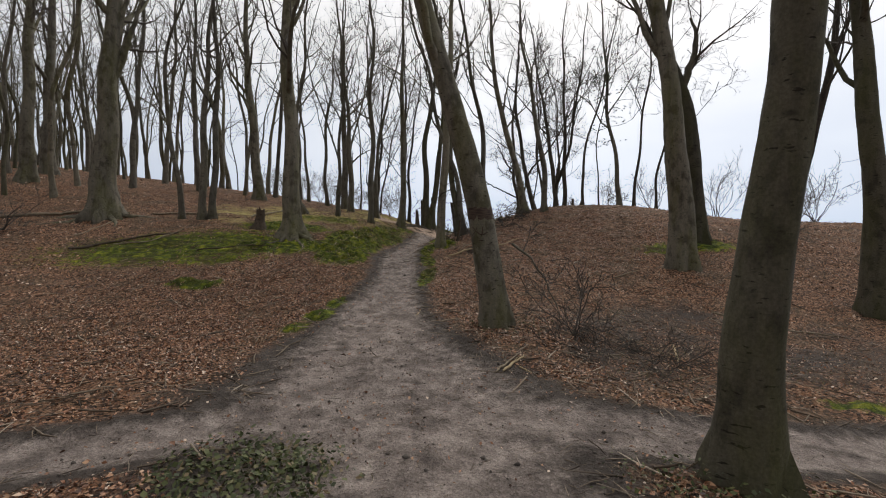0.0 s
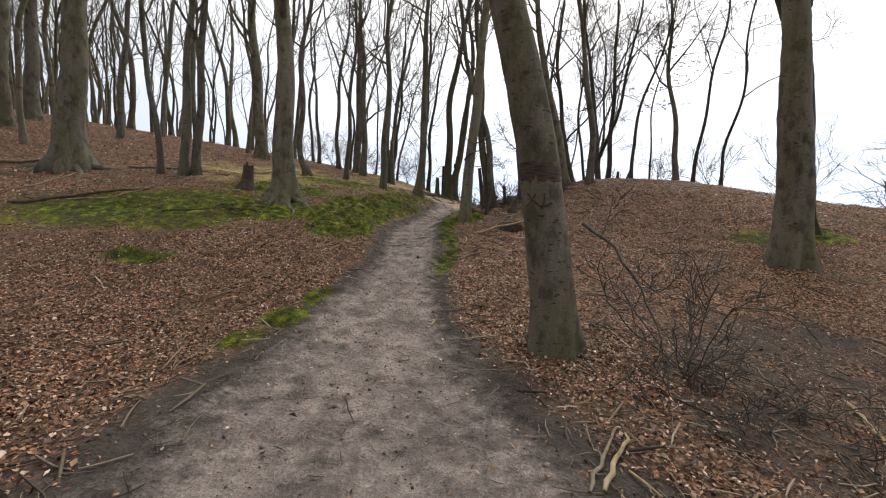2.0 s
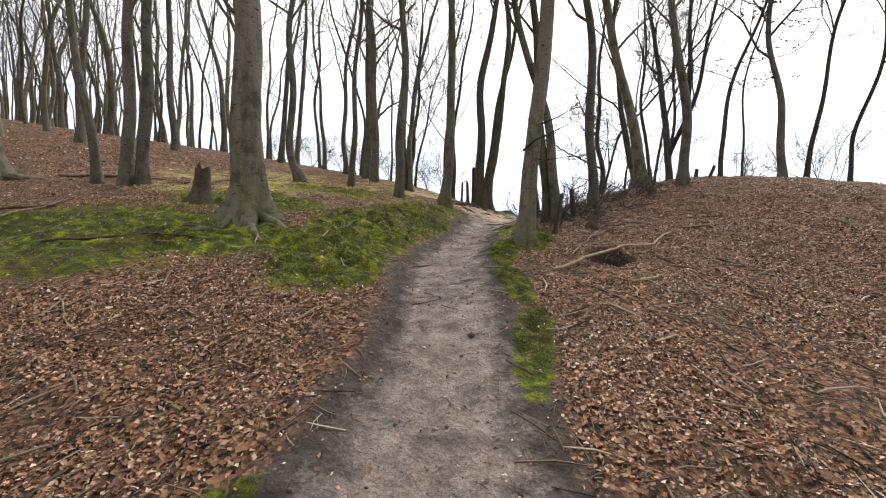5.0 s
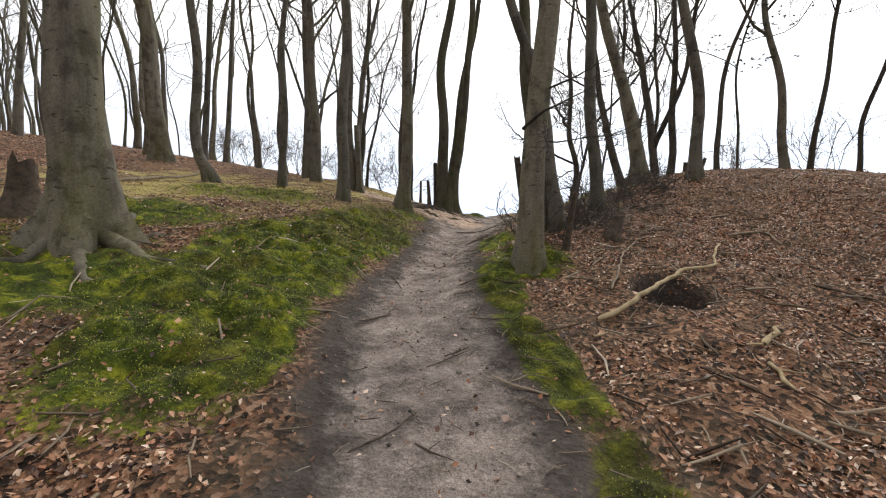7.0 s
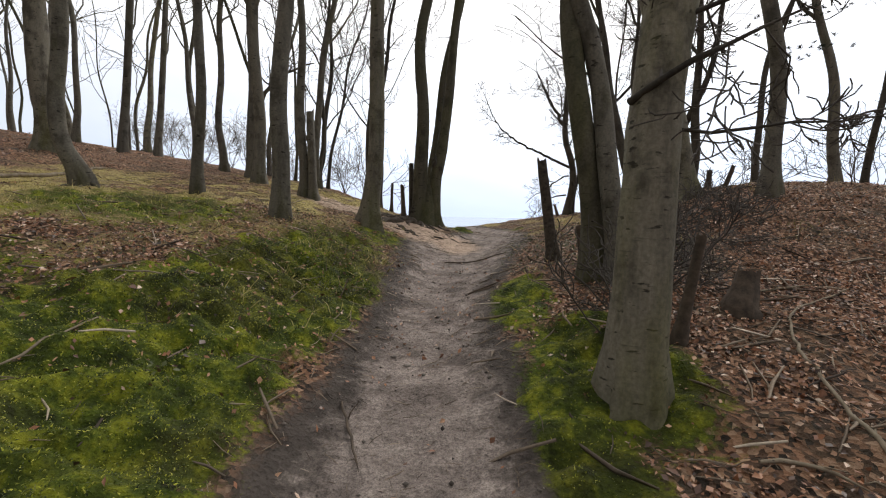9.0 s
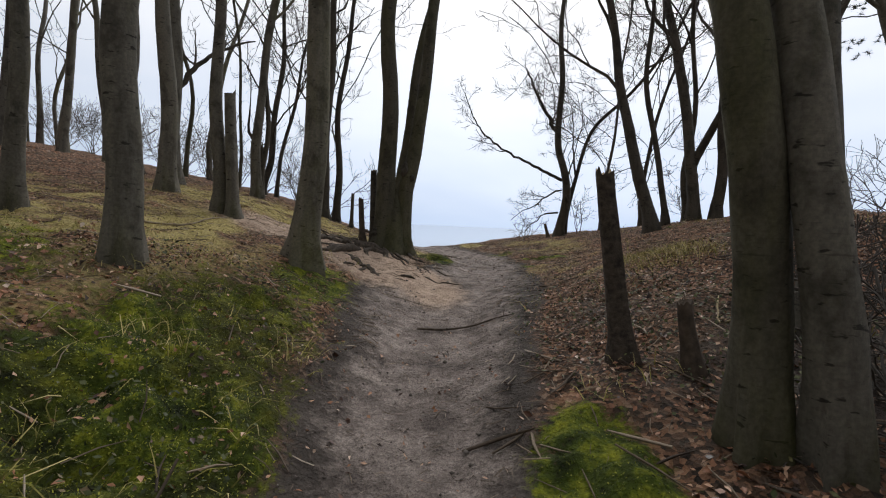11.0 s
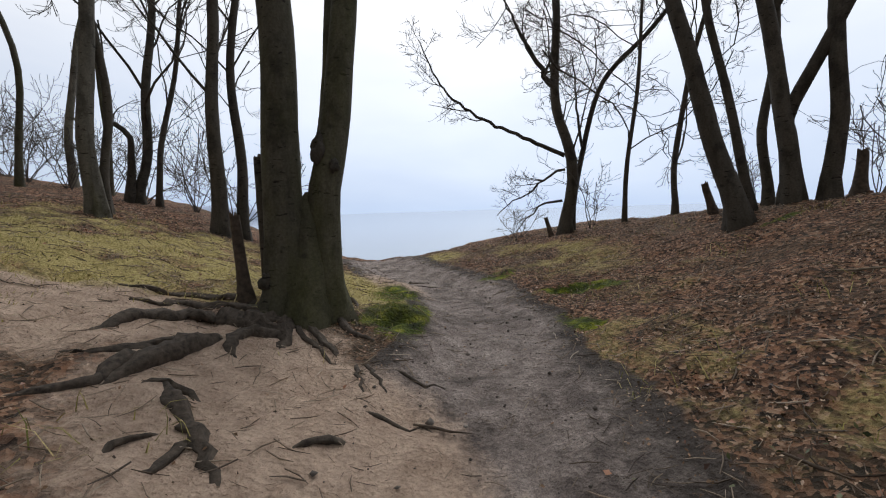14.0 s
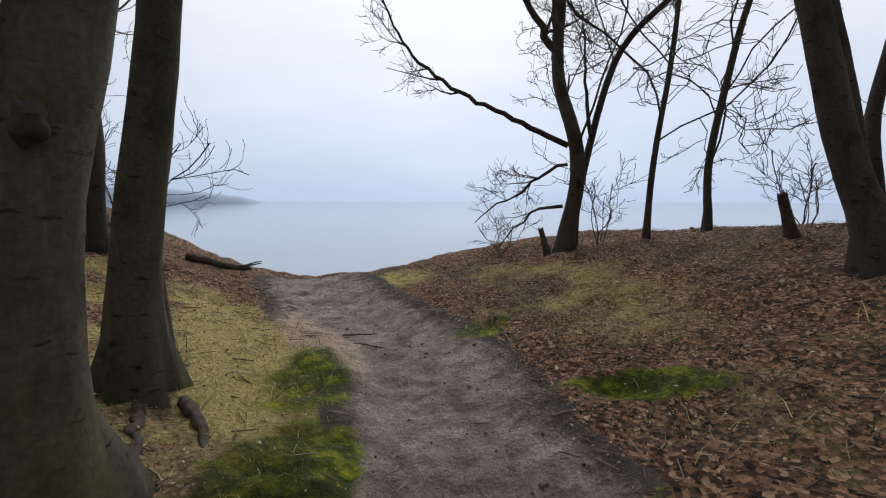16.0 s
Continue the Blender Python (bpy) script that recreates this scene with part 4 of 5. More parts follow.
bough(shore_tree, ((4.49, 27.64, 3.96), (3.76, 28.05, 4.38), (3.11, 28.42, 4.75), (2.22, 28.92, 5.52), (1.67, 29.24, 6.78)), 0.05, 9, seed=2, length=1.1)
bough(shore_tree, ((4.34, 27.72, 5.23), (3.99, 27.92, 5.98), (3.68, 28.10, 6.61), (3.43, 28.24, 7.36)), 0.07, 8, seed=3, length=1.2)
bough(shore_tree, ((4.49, 27.64, 3.66), (4.23, 27.79, 3.56), (3.75, 28.06, 3.14), (3.42, 28.25, 2.97), (3.19, 28.38, 2.72)), 0.03, 7, seed=4, length=0.7)
bough(shore_tree, ((4.44, 27.67, 2.99), (4.07, 27.88, 2.92), (3.80, 28.03, 2.64), (3.57, 28.16, 2.33)), 0.03, 3, seed=5, length=0.5)
bough(shore_tree, ((4.88, 27.60, 4.14), (4.78, 27.66, 5.11), (4.76, 27.67, 5.70), (4.68, 27.71, 6.19)), 0.035, 5, seed=6)
bough(path_beech, ((-0.18, 14.45, 2.81), (-0.04, 14.22, 2.94), (0.10, 14.2, 3.02), (0.27, 14.2, 3.08), (0.5, 14.20, 3.2)), 0.02, 4, seed=7, length=0.6)
bough(path_beech, ((0.03, 14.37, 2.67), (0.32, 14.24, 2.66), (0.54, 14.15, 2.67), (0.96, 14.0, 2.75)), 0.01, 3, seed=8, length=0.5)
bough(path_beech, ((-0.03, 14.39, 3.19), (0.15, 14.32, 3.28), (0.31, 14.25, 3.33), (0.64, 14.1, 3.5)), 0.016, 3, seed=9, length=0.6)
bough(forked_beech, ((-11.95, 16.18, 7.02), (-11.68, 16.39, 7.90), (-11.39, 16.61, 9.21), (-11.17, 16.78, 10.32)), 0.16, 5, BARK_MOSSY, seed=10, length=2)
bough(dark_forked, ((7.2, 13.65, 5.95), (7.38, 13.52, 6.7), (7.52, 13.44, 7.4), (7.36, 13.54, 8.1)), 0.13, 5, BARK, seed=11, length=2)
bough(hill_beech, ((-5.67, 26.05, 5.24), (-5.26, 26.23, 5.93), (-4.78, 26.45, 6.42), (-4.16, 26.72, 6.79)), 0.07, 6, seed=12, length=1.2)


def root(tree, places, radius):
    """A root of tree lying bare along places on the ground, half sunk in."""
    rng = np.random.default_rng(int(radius * 9000) + len(places))
    xy = curve_through([(x, y, 0) for x, y in places], 0.06)[:, :2]
    xy = xy + rng.normal(0, 0.012, xy.shape)
    s = np.linspace(0, 1, len(xy))
    taper = radius * (1.2 - 0.95 * s**1.5) * (1 + rng.normal(0, 0.1, len(xy)))
    z = ground(xy[:, 0], xy[:, 1]) + taper * 0.18 - radius * 1.1 * s**6 - radius * 1.3 * np.exp(-s * 14)
    line = np.column_stack([xy, z]) - np.array(tree.location)
    squash = rng.normal(0, 0.16, (1, 12)) + rng.normal(0, 0.09, (len(line), 12))
    part("root", *tube(line, taper, 12, lambda ang: (1 + squash) * (1 - 0.25 * np.abs(np.cos(ang + 0.6)))), ROOT, tree)


root(twin, ((-0.88, 22.40), (-1.13, 22.50), (-1.43, 22.66), (-1.73, 22.57), (-1.93, 22.37), (-2.05, 22.13), (-2.11, 21.85)), 0.085)
root(twin, ((-1.31, 22.23), (-1.44, 22.02), (-1.54, 21.80), (-1.63, 21.64), (-1.71, 21.48), (-1.77, 21.31)), 0.080)
root(twin, ((-1.47, 22.30), (-1.61, 21.96), (-1.77, 21.89), (-1.90, 21.78), (-2.03, 21.70)), 0.035)
root(twin, ((-0.92, 22.40), (-1.13, 22.32), (-1.21, 22.13), (-1.14, 21.85)), 0.060)
root(twin, ((-1.28, 21.44), (-1.41, 21.52), (-1.50, 21.50), (-1.58, 21.41)), 0.026)
root(twin, ((-1.47, 21.53), (-1.29, 21.27), (-1.13, 20.99), (-1.04, 20.79), (-0.99, 20.59)), 0.045)
root(twin, ((-1.68, 21.76), (-1.79, 21.43), (-1.94, 21.31), (-2.13, 21.27)), 0.050)
root(twin, ((-1.52, 20.90), (-1.39, 21.01), (-1.30, 21.08)), 0.030)
root(twin, ((-0.90, 22.83), (-0.75, 22.41), (-0.61, 22.19), (-0.38, 21.89)), 0.027)
root(twin, ((-0.37, 22.06), (-0.37, 21.50)), 0.015)
root(twin, ((-0.31, 22.06), (-0.20, 21.52)), 0.015)
root(twin, ((-0.51, 21.07), (-0.70, 21.01), (-0.79, 20.95)), 0.030)
root(twin, ((-1.20, 21.05), (-1.29, 20.83), (-1.40, 20.75)), 0.028)
root(twin, ((-0.35, 21.37), (-0.18, 21.28), (0.05, 21.18)), 0.016)
root(twin, ((-0.72, 24.62), (-0.37, 23.03), (-0.24, 22.49)), 0.030)

root(twin, ((-1.0, 23.0), (-1.02, 22.85), (-1.06, 22.66), (-1.45, 22.82)), 0.082)
root(twin, ((-0.9, 22.95), (-0.92, 22.6), (-0.88, 22.3), (-0.95, 22.0)), 0.070)
root(twin, ((-0.8, 22.95), (-0.72, 22.6), (-0.62, 22.35), (-0.45, 22.05)), 0.049)
root(twin, ((-0.5, 22.95), (-0.4, 22.7), (-0.25, 22.5), (-0.1, 22.4)), 0.045)
root(twin, ((-1.05, 23.1), (-1.5, 23.2), (-2.0, 23.1), (-2.5, 23.2)), 0.049)
root(twin, ((-1.05, 23.0), (-1.4, 22.95), (-1.9, 22.75), (-2.3, 22.75)), 0.041)
root(twin, ((-0.45, 24.3), (-0.3, 24.0), (-0.2, 23.7)), 0.041)
root(twin, ((-1.6, 21.9), (-1.9, 21.75), (-2.2, 21.8)), 0.025)
root(twin, ((-0.1, 21.9), (0.1, 21.7), (0.3, 21.65)), 0.016)


def joint_foot(tree, x, y, height, low, high, seed):
    """The foot in which the stems of a tree have grown together."""
    rng = np.random.default_rng(seed)
    z = np.linspace(-0.3, height, 16)
    s = np.clip(z / height, 0, 1)
    line = np.column_stack([x + 0.03 * s, np.full(16, y), z + float(tree.location.z)]) - np.array(tree.location)
    radii = high + (low - high) * (1 - s) ** 1.6
    radii[-3:] *= (0.9, 0.65, 0.2)
    wob = rng.normal(0, 0.025, (16, 22))
    fold = rng.uniform(0, 6)
    v, f = tube(line, radii, 22, lambda a: 1 + wob + (1 - s[:, None]) ** 2 * 0.22 * np.cos(6 * a + fold)[None] + 0.18 * np.cos(2 * a)[None])
    part("foot", v, f, BARK_OLIVE, tree)


joint_foot(twin, -0.73, 23.1, 1.15, 0.42, 0.13, 3)


def burl(tree, x, y, z, r, seed):
    """A knobbly swelling on a trunk."""
    bm = bmesh.new()
    bmesh.ops.create_icosphere(bm, subdivisions=3, radius=r)
    for v in bm.verts:
        v.co *= 1 + 0.55 * noise.noise(v.co / r * 1.4 + Vector((seed, 0, 0))) + 0.22 * noise.noise(v.co / r * 4)
        v.co.z *= 1.35
        v.co += Vector((x, y, z)) - tree.location
    me = bpy.data.meshes.new("burl")
    bm.to_mesh(me)
    bm.free()
    for p in me.polygons:
        p.use_smooth = True
    me.materials.append(BARK_DARK)
    new("burl", me).parent = [o for o in tree.children if o.name.startswith("trunk")][0]


burl(twin, -0.56, 23.03, 3.45, 0.1, 1)
burl(twin, -1.07, 22.97, 2.3, 0.07, 2)
burl(twin, -0.45, 22.9, 3.3, 0.045, 3)


def scar_band():
    """The dark band round the leaning beech, and the crossed marks below it."""
    rng = np.random.default_rng(5)
    trunk = [o for o in scarred_beech.children if o.name.startswith("trunk")][0]
    co = np.array([v.co for v in trunk.data.vertices]).reshape(-1, 20, 3)
    mid = co.mean(1)
    zs = np.linspace(1.72, 1.95, 8)
    rows = []
    for k, z in enumerate(zs):
        ring = np.array([[np.interp(z, co[:, s, 2], co[:, s, a]) for a in range(3)] for s in range(20)])
        centre = ring.mean(0)
        out = centre + (ring - centre) * (1.0 + (0.012 if 0 < k < 7 else -0.02) + rng.normal(0, 0.003, (20, 1)))
        out[:, 2] += rng.normal(0, 0.007, 20)
        rows.append(out)
    verts = np.concatenate(rows)
    faces = [(r * 20 + s, r * 20 + (s + 1) % 20, (r + 1) * 20 + (s + 1) % 20, (r + 1) * 20 + s) for r in range(7) for s in range(20)]
    part("scar_band", verts, faces, SCAR, trunk, "dark rough ring of old scarred bark")
    face = np.array((-0.36, -0.93, 0))
    across = np.array((0.93, -0.36, 0))
    marks = (((-0.12, 1.62), (-0.06, 1.55), (0.0, 1.5)), ((-0.15, 1.48), (-0.07, 1.55), (-0.03, 1.61)), ((0.02, 1.47), (0.05, 1.54), (0.06, 1.62)), ((0.0, 1.5), (0.06, 1.5), (0.12, 1.53)), ((-0.03, 1.4), (0.03, 1.4)))
    for pts in marks:
        name = "scar"
        line = []
        for u, z in pts:
            c = np.array([np.interp(z, mid[:, 2], mid[:, a]) for a in range(3)])
            r = np.interp(z, mid[:, 2], np.linalg.norm((co - mid[:, None])[..., :2], axis=2).mean(1))
            line.append(c + across * u + face * (math.sqrt(max(r * r - u * u, 0)) + 0.004))
        part(name, *tube(curve_through(line, 0.03), np.full(len(curve_through(line, 0.03)), 0.009), 6), SCAR, trunk)


scar_band()


# ---- stumps and snags ----
def snag(x, y, height, d, lean=(0, 0), material=None, label="", seed=1, name="tree_stump", flare=0.6):
    """A broken-off trunk with a splintered top."""
    rng = np.random.default_rng(seed)
    tree = new(name)
    tree.location = (x, y, float(ground(x, y)))
    tagged(tree, label or "weathered broken tree stump with a splintered top", "stump")
    zs = np.concatenate([[-0.2], np.linspace(0, height, max(6, int(height / 0.12)))])
    line = np.column_stack([lean[0] * np.clip(zs, 0, 9) / height, lean[1] * np.clip(zs, 0, 9) / height, zs])
    radii = d / 2 * (1.05 - 0.2 * np.clip(zs, 0, 9) / height) * (1 + flare * np.exp(-np.clip(zs, 0, 9) / 0.12))
    lob = rng.normal(0, 0.07, (1, 16)) + rng.normal(0, 0.03, (len(zs), 16))
    verts, faces = tube(line, radii, 16, lambda ang: 1 + lob)
    top = verts[-16:]
    top[:, 2] += np.abs(rng.normal(0, 0.22 * d, 16)) * (rng.random(16) > 0.4)
    trunk = part("trunk", verts, faces, material or ROOT, tree)
    centre = line[-1] - (0, 0, 0.25 * d)
    core = np.concatenate([top, [centre]])
    part("splintered_core", core, [(k, (k + 1) % 16, 16) for k in range(16)], PALEWOOD if material is None else ROTTEN, trunk, "pale broken heartwood", smooth=False)
    return tree


snag(-6.1, 14.85, 0.62, 0.3, (0.06, 0), ROTTEN, "dark rotten pointed stump on mossy ground", 2, flare=0.9)
snag(0.49, 17.41, 1.18, 0.135, (-0.17, 0.08), None, "leaning broken stump with orange splintered top", 3)
snag(0.75, 17.1, 0.4, 0.085, (-0.08, 0.02), ROTTEN, "short rotten stub beside the path", 4)
snag(-3.25, 22.1, 1.85, 0.17, (-0.08, 0.02), BARK, "standing dead trunk broken off at head height", 5)
snag(-1.1, 23.4, 1.42, 0.13, (-0.03, 0.02), BARK_DARK, "dark dead stem beside the twin beech", 6)
snag(-1.3, 23.2, 0.8, 0.11, (-0.05, 0), ROTTEN, "pointed dark dead stub beside the twin beech", 7)
snag(-0.56, 24.5, 0.78, 0.11, (-0.04, 0.03), ROTTEN, "rotten dark stub behind the twin beech", 8)
snag(5.68, 24.9, 0.5, 0.12, (-0.16, 0.05), ROTTEN, "short leaning rotten stub on the bank", 9)
snag(0.47, 14.9, 0.72, 0.075, (0.09, -0.04), ROTTEN, "thin dark broken stem beside the mossy beech", 10)
snag(1.2, 15.3, 0.28, 0.16, (0.1, 0.05), ROTTEN, "dark rotten stump among brown leaves", 11)
snag(-1.72, 28.1, 1.0, 0.1, (0.02, 0), BARK_DARK, "dark dead stub on the crest", 12)
snag(4.15, 27.6, 0.42, 0.09, (-0.12, 0.05), ROTTEN, "dark broken stub at the foot of the shore tree", 13)
snag(7.0, 23.3, 0.75, 0.12, (0.25, -0.05), ROTTEN, "leaning dead stub on the leafy bank", 14)
snag(6.75, 23.5, 0.6, 0.14, (0.03, 0), ROTTEN, "dark dead stub on the leafy bank", 15)
snag(1.15, 16.6, 0.5, 0.1, (-0.08, 0.02), ROTTEN, "dark rotten stub among thin trunks", 16)


# ---- shrubs, brush ----
def shrub(x, y, stems, length, radius, seed, label, spread=0.8, lift=0.1, name="shrub"):
    rng = np.random.default_rng(seed)
    bush = new(name)
    bush.location = (x, y, float(ground(x, y)))
    tagged(bush, label, "shrub")
    pieces = [[], [], [], []]
    for k in range(stems):
        turn = rng.uniform(0, 6.28)
        way = np.array((math.cos(turn) * spread, math.sin(turn) * spread, 1))
        sprout(rng, (rng.normal(0, 0.05), rng.normal(0, 0.05), -0.05), way / np.linalg.norm(way), length * rng.uniform(0.6, 1.1), radius * rng.uniform(0.6, 1.2), 0, pieces, bend=0.2, lift=lift, kids=4, depth=2)
    for piece in pieces[0]:
        part("branch", *piece, TWIG, bush)
    tagged(part("crown", *joined(pieces[1] + pieces[2]), TWIG, bush), kind="stuff")
    return bush


bush = shrub(2.1, 7.1, 8, 1.15, 0.009, 3, "bare tangled dark shrub beside the leaning beech", 1.3, 0.03)
for k in range(7):
    shrub(1.75 + 0.27 * k, 6.45 + 0.3 * math.sin(k * 2.7), 6, 0.75, 0.008, 80 + k, "low dark tangle of dead twigs on wet leaves", 2.6, -0.05, "brush_heap")
bough(bush, ((1.23, 7.96, 1.45), (1.42, 7.7, 1.3), (1.6, 7.5, 1.05), (1.75, 7.3, 0.7), (1.9, 7.1, 0.2)), 0.024, 4, BARK, 14, 0.7)
shrub(-13.9, 14.0, 16, 1.3, 0.03, 5, "dark heap of brushwood on the slope", 1.4, 0.0, "brush_heap")
shrub(0.15, 15.1, 6, 0.6, 0.006, 6, "low bare twiggy shrub at the foot of a beech", 0.9)
shrub(0.62, 15.6, 8, 0.7, 0.008, 7, "low bare twiggy shrub on the bank", 1.0)
shrub(1.3, 16.2, 8, 0.9, 0.01, 8, "bare twiggy brush between thin trunks", 1.1)
shrub(2.4, 17.9, 8, 0.8, 0.01, 9, "bare twiggy brush under leaning trunks", 1.2)
for k in range(9):
    shrub(1.0 + 0.32 * k + 0.2 * math.sin(k * 3.1), 16.0 + 0.31 * k + 0.25 * math.cos(k * 2.3), 7, 0.6, 0.009, 60 + k, "dark tangle of dead brushwood under leaning trunks", 2.2, -0.03, "brush_heap")
shrub(3.6, 28.3, 4, 1.1, 0.009, 10, "bare thin shrub on the cliff edge", 1.0)
shrub(5.0, 27.4, 5, 1.4, 0.011, 11, "bare thin shrub on the cliff edge", 0.4)
shrub(7.6, 26.0, 6, 1.5, 0.011, 12, "bare thin shrub on the cliff edge", 0.6)
shrub(9.0, 24.6, 9, 2.0, 0.014, 13, "bare thin shrub on the cliff edge", 0.6)
shrub(10.8, 23.0, 9, 2.2, 0.014, 14, "bare thin shrub on the cliff edge", 0.6)
shrub(9.6, 12.9, 8, 1.5, 0.012, 17, "bare dark shrub on the shady bank", 0.7)
shrub(11.6, 14.8, 9, 2.0, 0.014, 18, "bare dark shrub on the shady bank", 0.6)
shrub(12.6, 20.6, 10, 2.4, 0.016, 15, "bare thin shrub on the cliff edge", 0.6)
shrub(14.6, 17.6, 10, 2.4, 0.016, 16, "bare thin shrub on the cliff edge", 0.7)
for k in range(12):
    shrub(-2.6 - 1.15 * k, 30.4 + 0.62 * k + 0.4 * math.sin(k * 2.4), 9, 2.2, 0.014, 30 + k, "bare thin shrub on the far side of the crest", 0.7)


def pine_crown():
    """Flat tiers of needle tufts round the pine's upper boughs."""
    rng = np.random.default_rng(8)
    verts, faces = [], []
    for tier in range(9):
        h = 3.3 + tier * 0.42 + rng.normal(0, 0.08)
        turn, out = rng.uniform(0, 6.28), rng.uniform(0.3, 0.9)
        hub = np.array((0.1 + (h - 2.4) * 0.26 + math.cos(turn) * out, -0.15 * (h - 2.4) + math.sin(turn) * out, h))
        for k in range(26):
            c = hub + rng.normal(0, 1, 3) * (0.38, 0.38, 0.09)
            for j in range(34):
                way = rng.normal(0, 1, 3) * (1, 1, 0.6) + (0, 0, 0.25)
                way /= np.linalg.norm(way)
                tip = c + way * rng.uniform(0.05, 0.11)
                side = np.cross(way, rng.normal(0, 1, 3))
                side *= 0.005 / np.linalg.norm(side)
                n = len(verts)
                verts += [c - side, c + side, tip]
                faces.append((n, n + 1, n + 2))
    tagged(part("needles", verts, faces, NEEDLES, pine, smooth=False), kind="stuff")


pine_crown()


# ---- fallen wood ----
def fallen_branch(places, radius, material, bridge=False):
    """A dead branch on the ground along places."""
    rng = np.random.default_rng(int(abs(places[0][0] * 313 + places[0][1] * 711)))
    xy = curve_through([(x, y, 0) for x, y in places], 0.09)[:, :2]
    xy[1:-1] += rng.normal(0, radius * 0.35 + 0.004, xy[1:-1].shape)
    z = ground(xy[:, 0], xy[:, 1])
    if bridge:
        s = np.linspace(0, 1, len(z))
        firm = np.hypot(xy[:, 0] - BURROW[0], xy[:, 1] - BURROW[1]) > 0.45
        z = np.interp(s, s[firm], z[firm])
    z = np.convolve(np.pad(z, 2, "edge"), np.ones(5) / 5, "valid") + radius * 0.75 + 0.012
    line = np.column_stack([xy, np.maximum(z, ground(xy[:, 0], xy[:, 1]) + radius * 0.3)])
    line[:, 2] += 0.04 * np.sin(np.linspace(0, 9, len(line))) ** 2 * bridge
    radii = radius * np.linspace(1.1, 0.6, len(line)) * (1 + rng.normal(0, 0.07, len(line)))
    radii[0] *= 0.6
    radii[-1] *= 0.4
    base = line[0].copy()
    log = new("fallen_log" if radius > 0.04 else "fallen_branch")
    log.location = base
    look_of = {PALEWOOD: "pale barkless", DEADWOOD: "weathered grey-brown", ROTTEN: "dark damp"}[material]
    tagged(log, f"{look_of} {'log' if radius > 0.04 else 'dead branch'} lying on the forest floor", "log" if radius > 0.04 else "branch")
    verts, faces = tube(line - base, radii, 8)
    stick = part("stick", verts, faces, material, log)
    for k in range(1 if len(line) < 6 else 2):
        i = int(rng.integers(1, len(line) - 1))
        way = rng.normal(0, 1, 3) * (1, 1, 0.35) + (0, 0, 0.3)
        way /= np.linalg.norm(way)
        n = 4
        side = np.array([line[i] - base + way * s + rng.normal(0, 0.006, 3) for s in np.linspace(0, radius * rng.uniform(4, 9) + 0.03, n)])
        part("side_twig", *tube(side, radii[i] * np.linspace(0.55, 0.2, n), 5), material, stick)


fallen_branch(((0.14, 12.89), (0.5, 13.08), (0.82, 13.35), (1.39, 13.82), (1.9, 14.17), (2.1, 14.5), (2.57, 15.14)), 0.021, PALEWOOD, True)
fallen_branch(((1.07, 12.32), (1.51, 12.73)), 0.022, PALEWOOD)
fallen_branch(((0.97, 12.14), (0.88, 11.80)), 0.017, PALEWOOD)
fallen_branch(((0.88, 11.60), (1.02, 11.41), (1.27, 11.32)), 0.011, DEADWOOD)
fallen_branch(((2.95, 15.56), (3.41, 15.50), (3.27, 14.98)), 0.019, DEADWOOD)
fallen_branch(((0.67, 10.76), (0.98, 10.99)), 0.012, PALEWOOD)
fallen_branch(((2.69, 13.83), (2.82, 13.52)), 0.015, ROTTEN)
fallen_branch(((-1.56, 11.35), (-1.41, 11.50), (-1.26, 11.73)), 0.007, ROTTEN)
fallen_branch(((-1.26, 11.45), (-1.19, 11.38), (-1.08, 11.32)), 0.007, ROTTEN)
fallen_branch(((-1.80, 12.98), (-1.56, 13.33)), 0.006, ROTTEN)
fallen_branch(((-1.22, 12.24), (-0.92, 12.50)), 0.005, ROTTEN)
fallen_branch(((-1.42, 10.95), (-1.35, 10.77)), 0.011, DEADWOOD)
fallen_branch(((-7.35, 17.12), (-7.23, 18.85), (-7.86, 22.78)), 0.040, DEADWOOD)
fallen_branch(((-9.76, 13.20), (-8.83, 13.31), (-8.50, 14.64)), 0.019, DEADWOOD)
fallen_branch(((-11.33, 13.69), (-11.37, 15.80)), 0.019, DEADWOOD)
fallen_branch(((0.69, 5.11), (1.04, 5.80)), 0.017, PALEWOOD)
fallen_branch(((1.06, 6.38), (1.92, 7.55)), 0.009, ROTTEN)
fallen_branch(((2.70, 7.45), (3.11, 7.09), (3.30, 6.41)), 0.009, DEADWOOD)
fallen_branch(((3.68, 7.15), (3.33, 6.28)), 0.019, PALEWOOD)
fallen_branch(((-10.51, 12.50), (-9.81, 13.28), (-8.43, 14.27)), 0.036, ROTTEN)
fallen_branch(((-5.15, 11.01), (-4.37, 10.31)), 0.009, DEADWOOD)
fallen_branch(((0.48, 13.46), (1.58, 15.22), (2.55, 15.71)), 0.011, DEADWOOD)
fallen_branch(((-1.53, 7.16), (-1.42, 7.07)), 0.011, DEADWOOD)
fallen_branch(((-0.47, 7.71), (-0.42, 7.88)), 0.012, PALEWOOD)
fallen_branch(((1.54, 8.00), (1.67, 7.84), (1.75, 7.70)), 0.007, DEADWOOD)
fallen_branch(((3.20, 9.51), (3.36, 8.84), (3.38, 8.16)), 0.010, DEADWOOD)
fallen_branch(((0.61, 5.10), (0.84, 5.56), (1.01, 5.86)), 0.014, DEADWOOD)
fallen_branch(((0.92, 5.37), (1.02, 5.14)), 0.011, PALEWOOD)
fallen_branch(((-1.00, 6.07), (-0.83, 5.66)), 0.007, ROTTEN)
fallen_branch(((-1.93, 4.70), (-1.77, 4.93)), 0.009, ROTTEN)
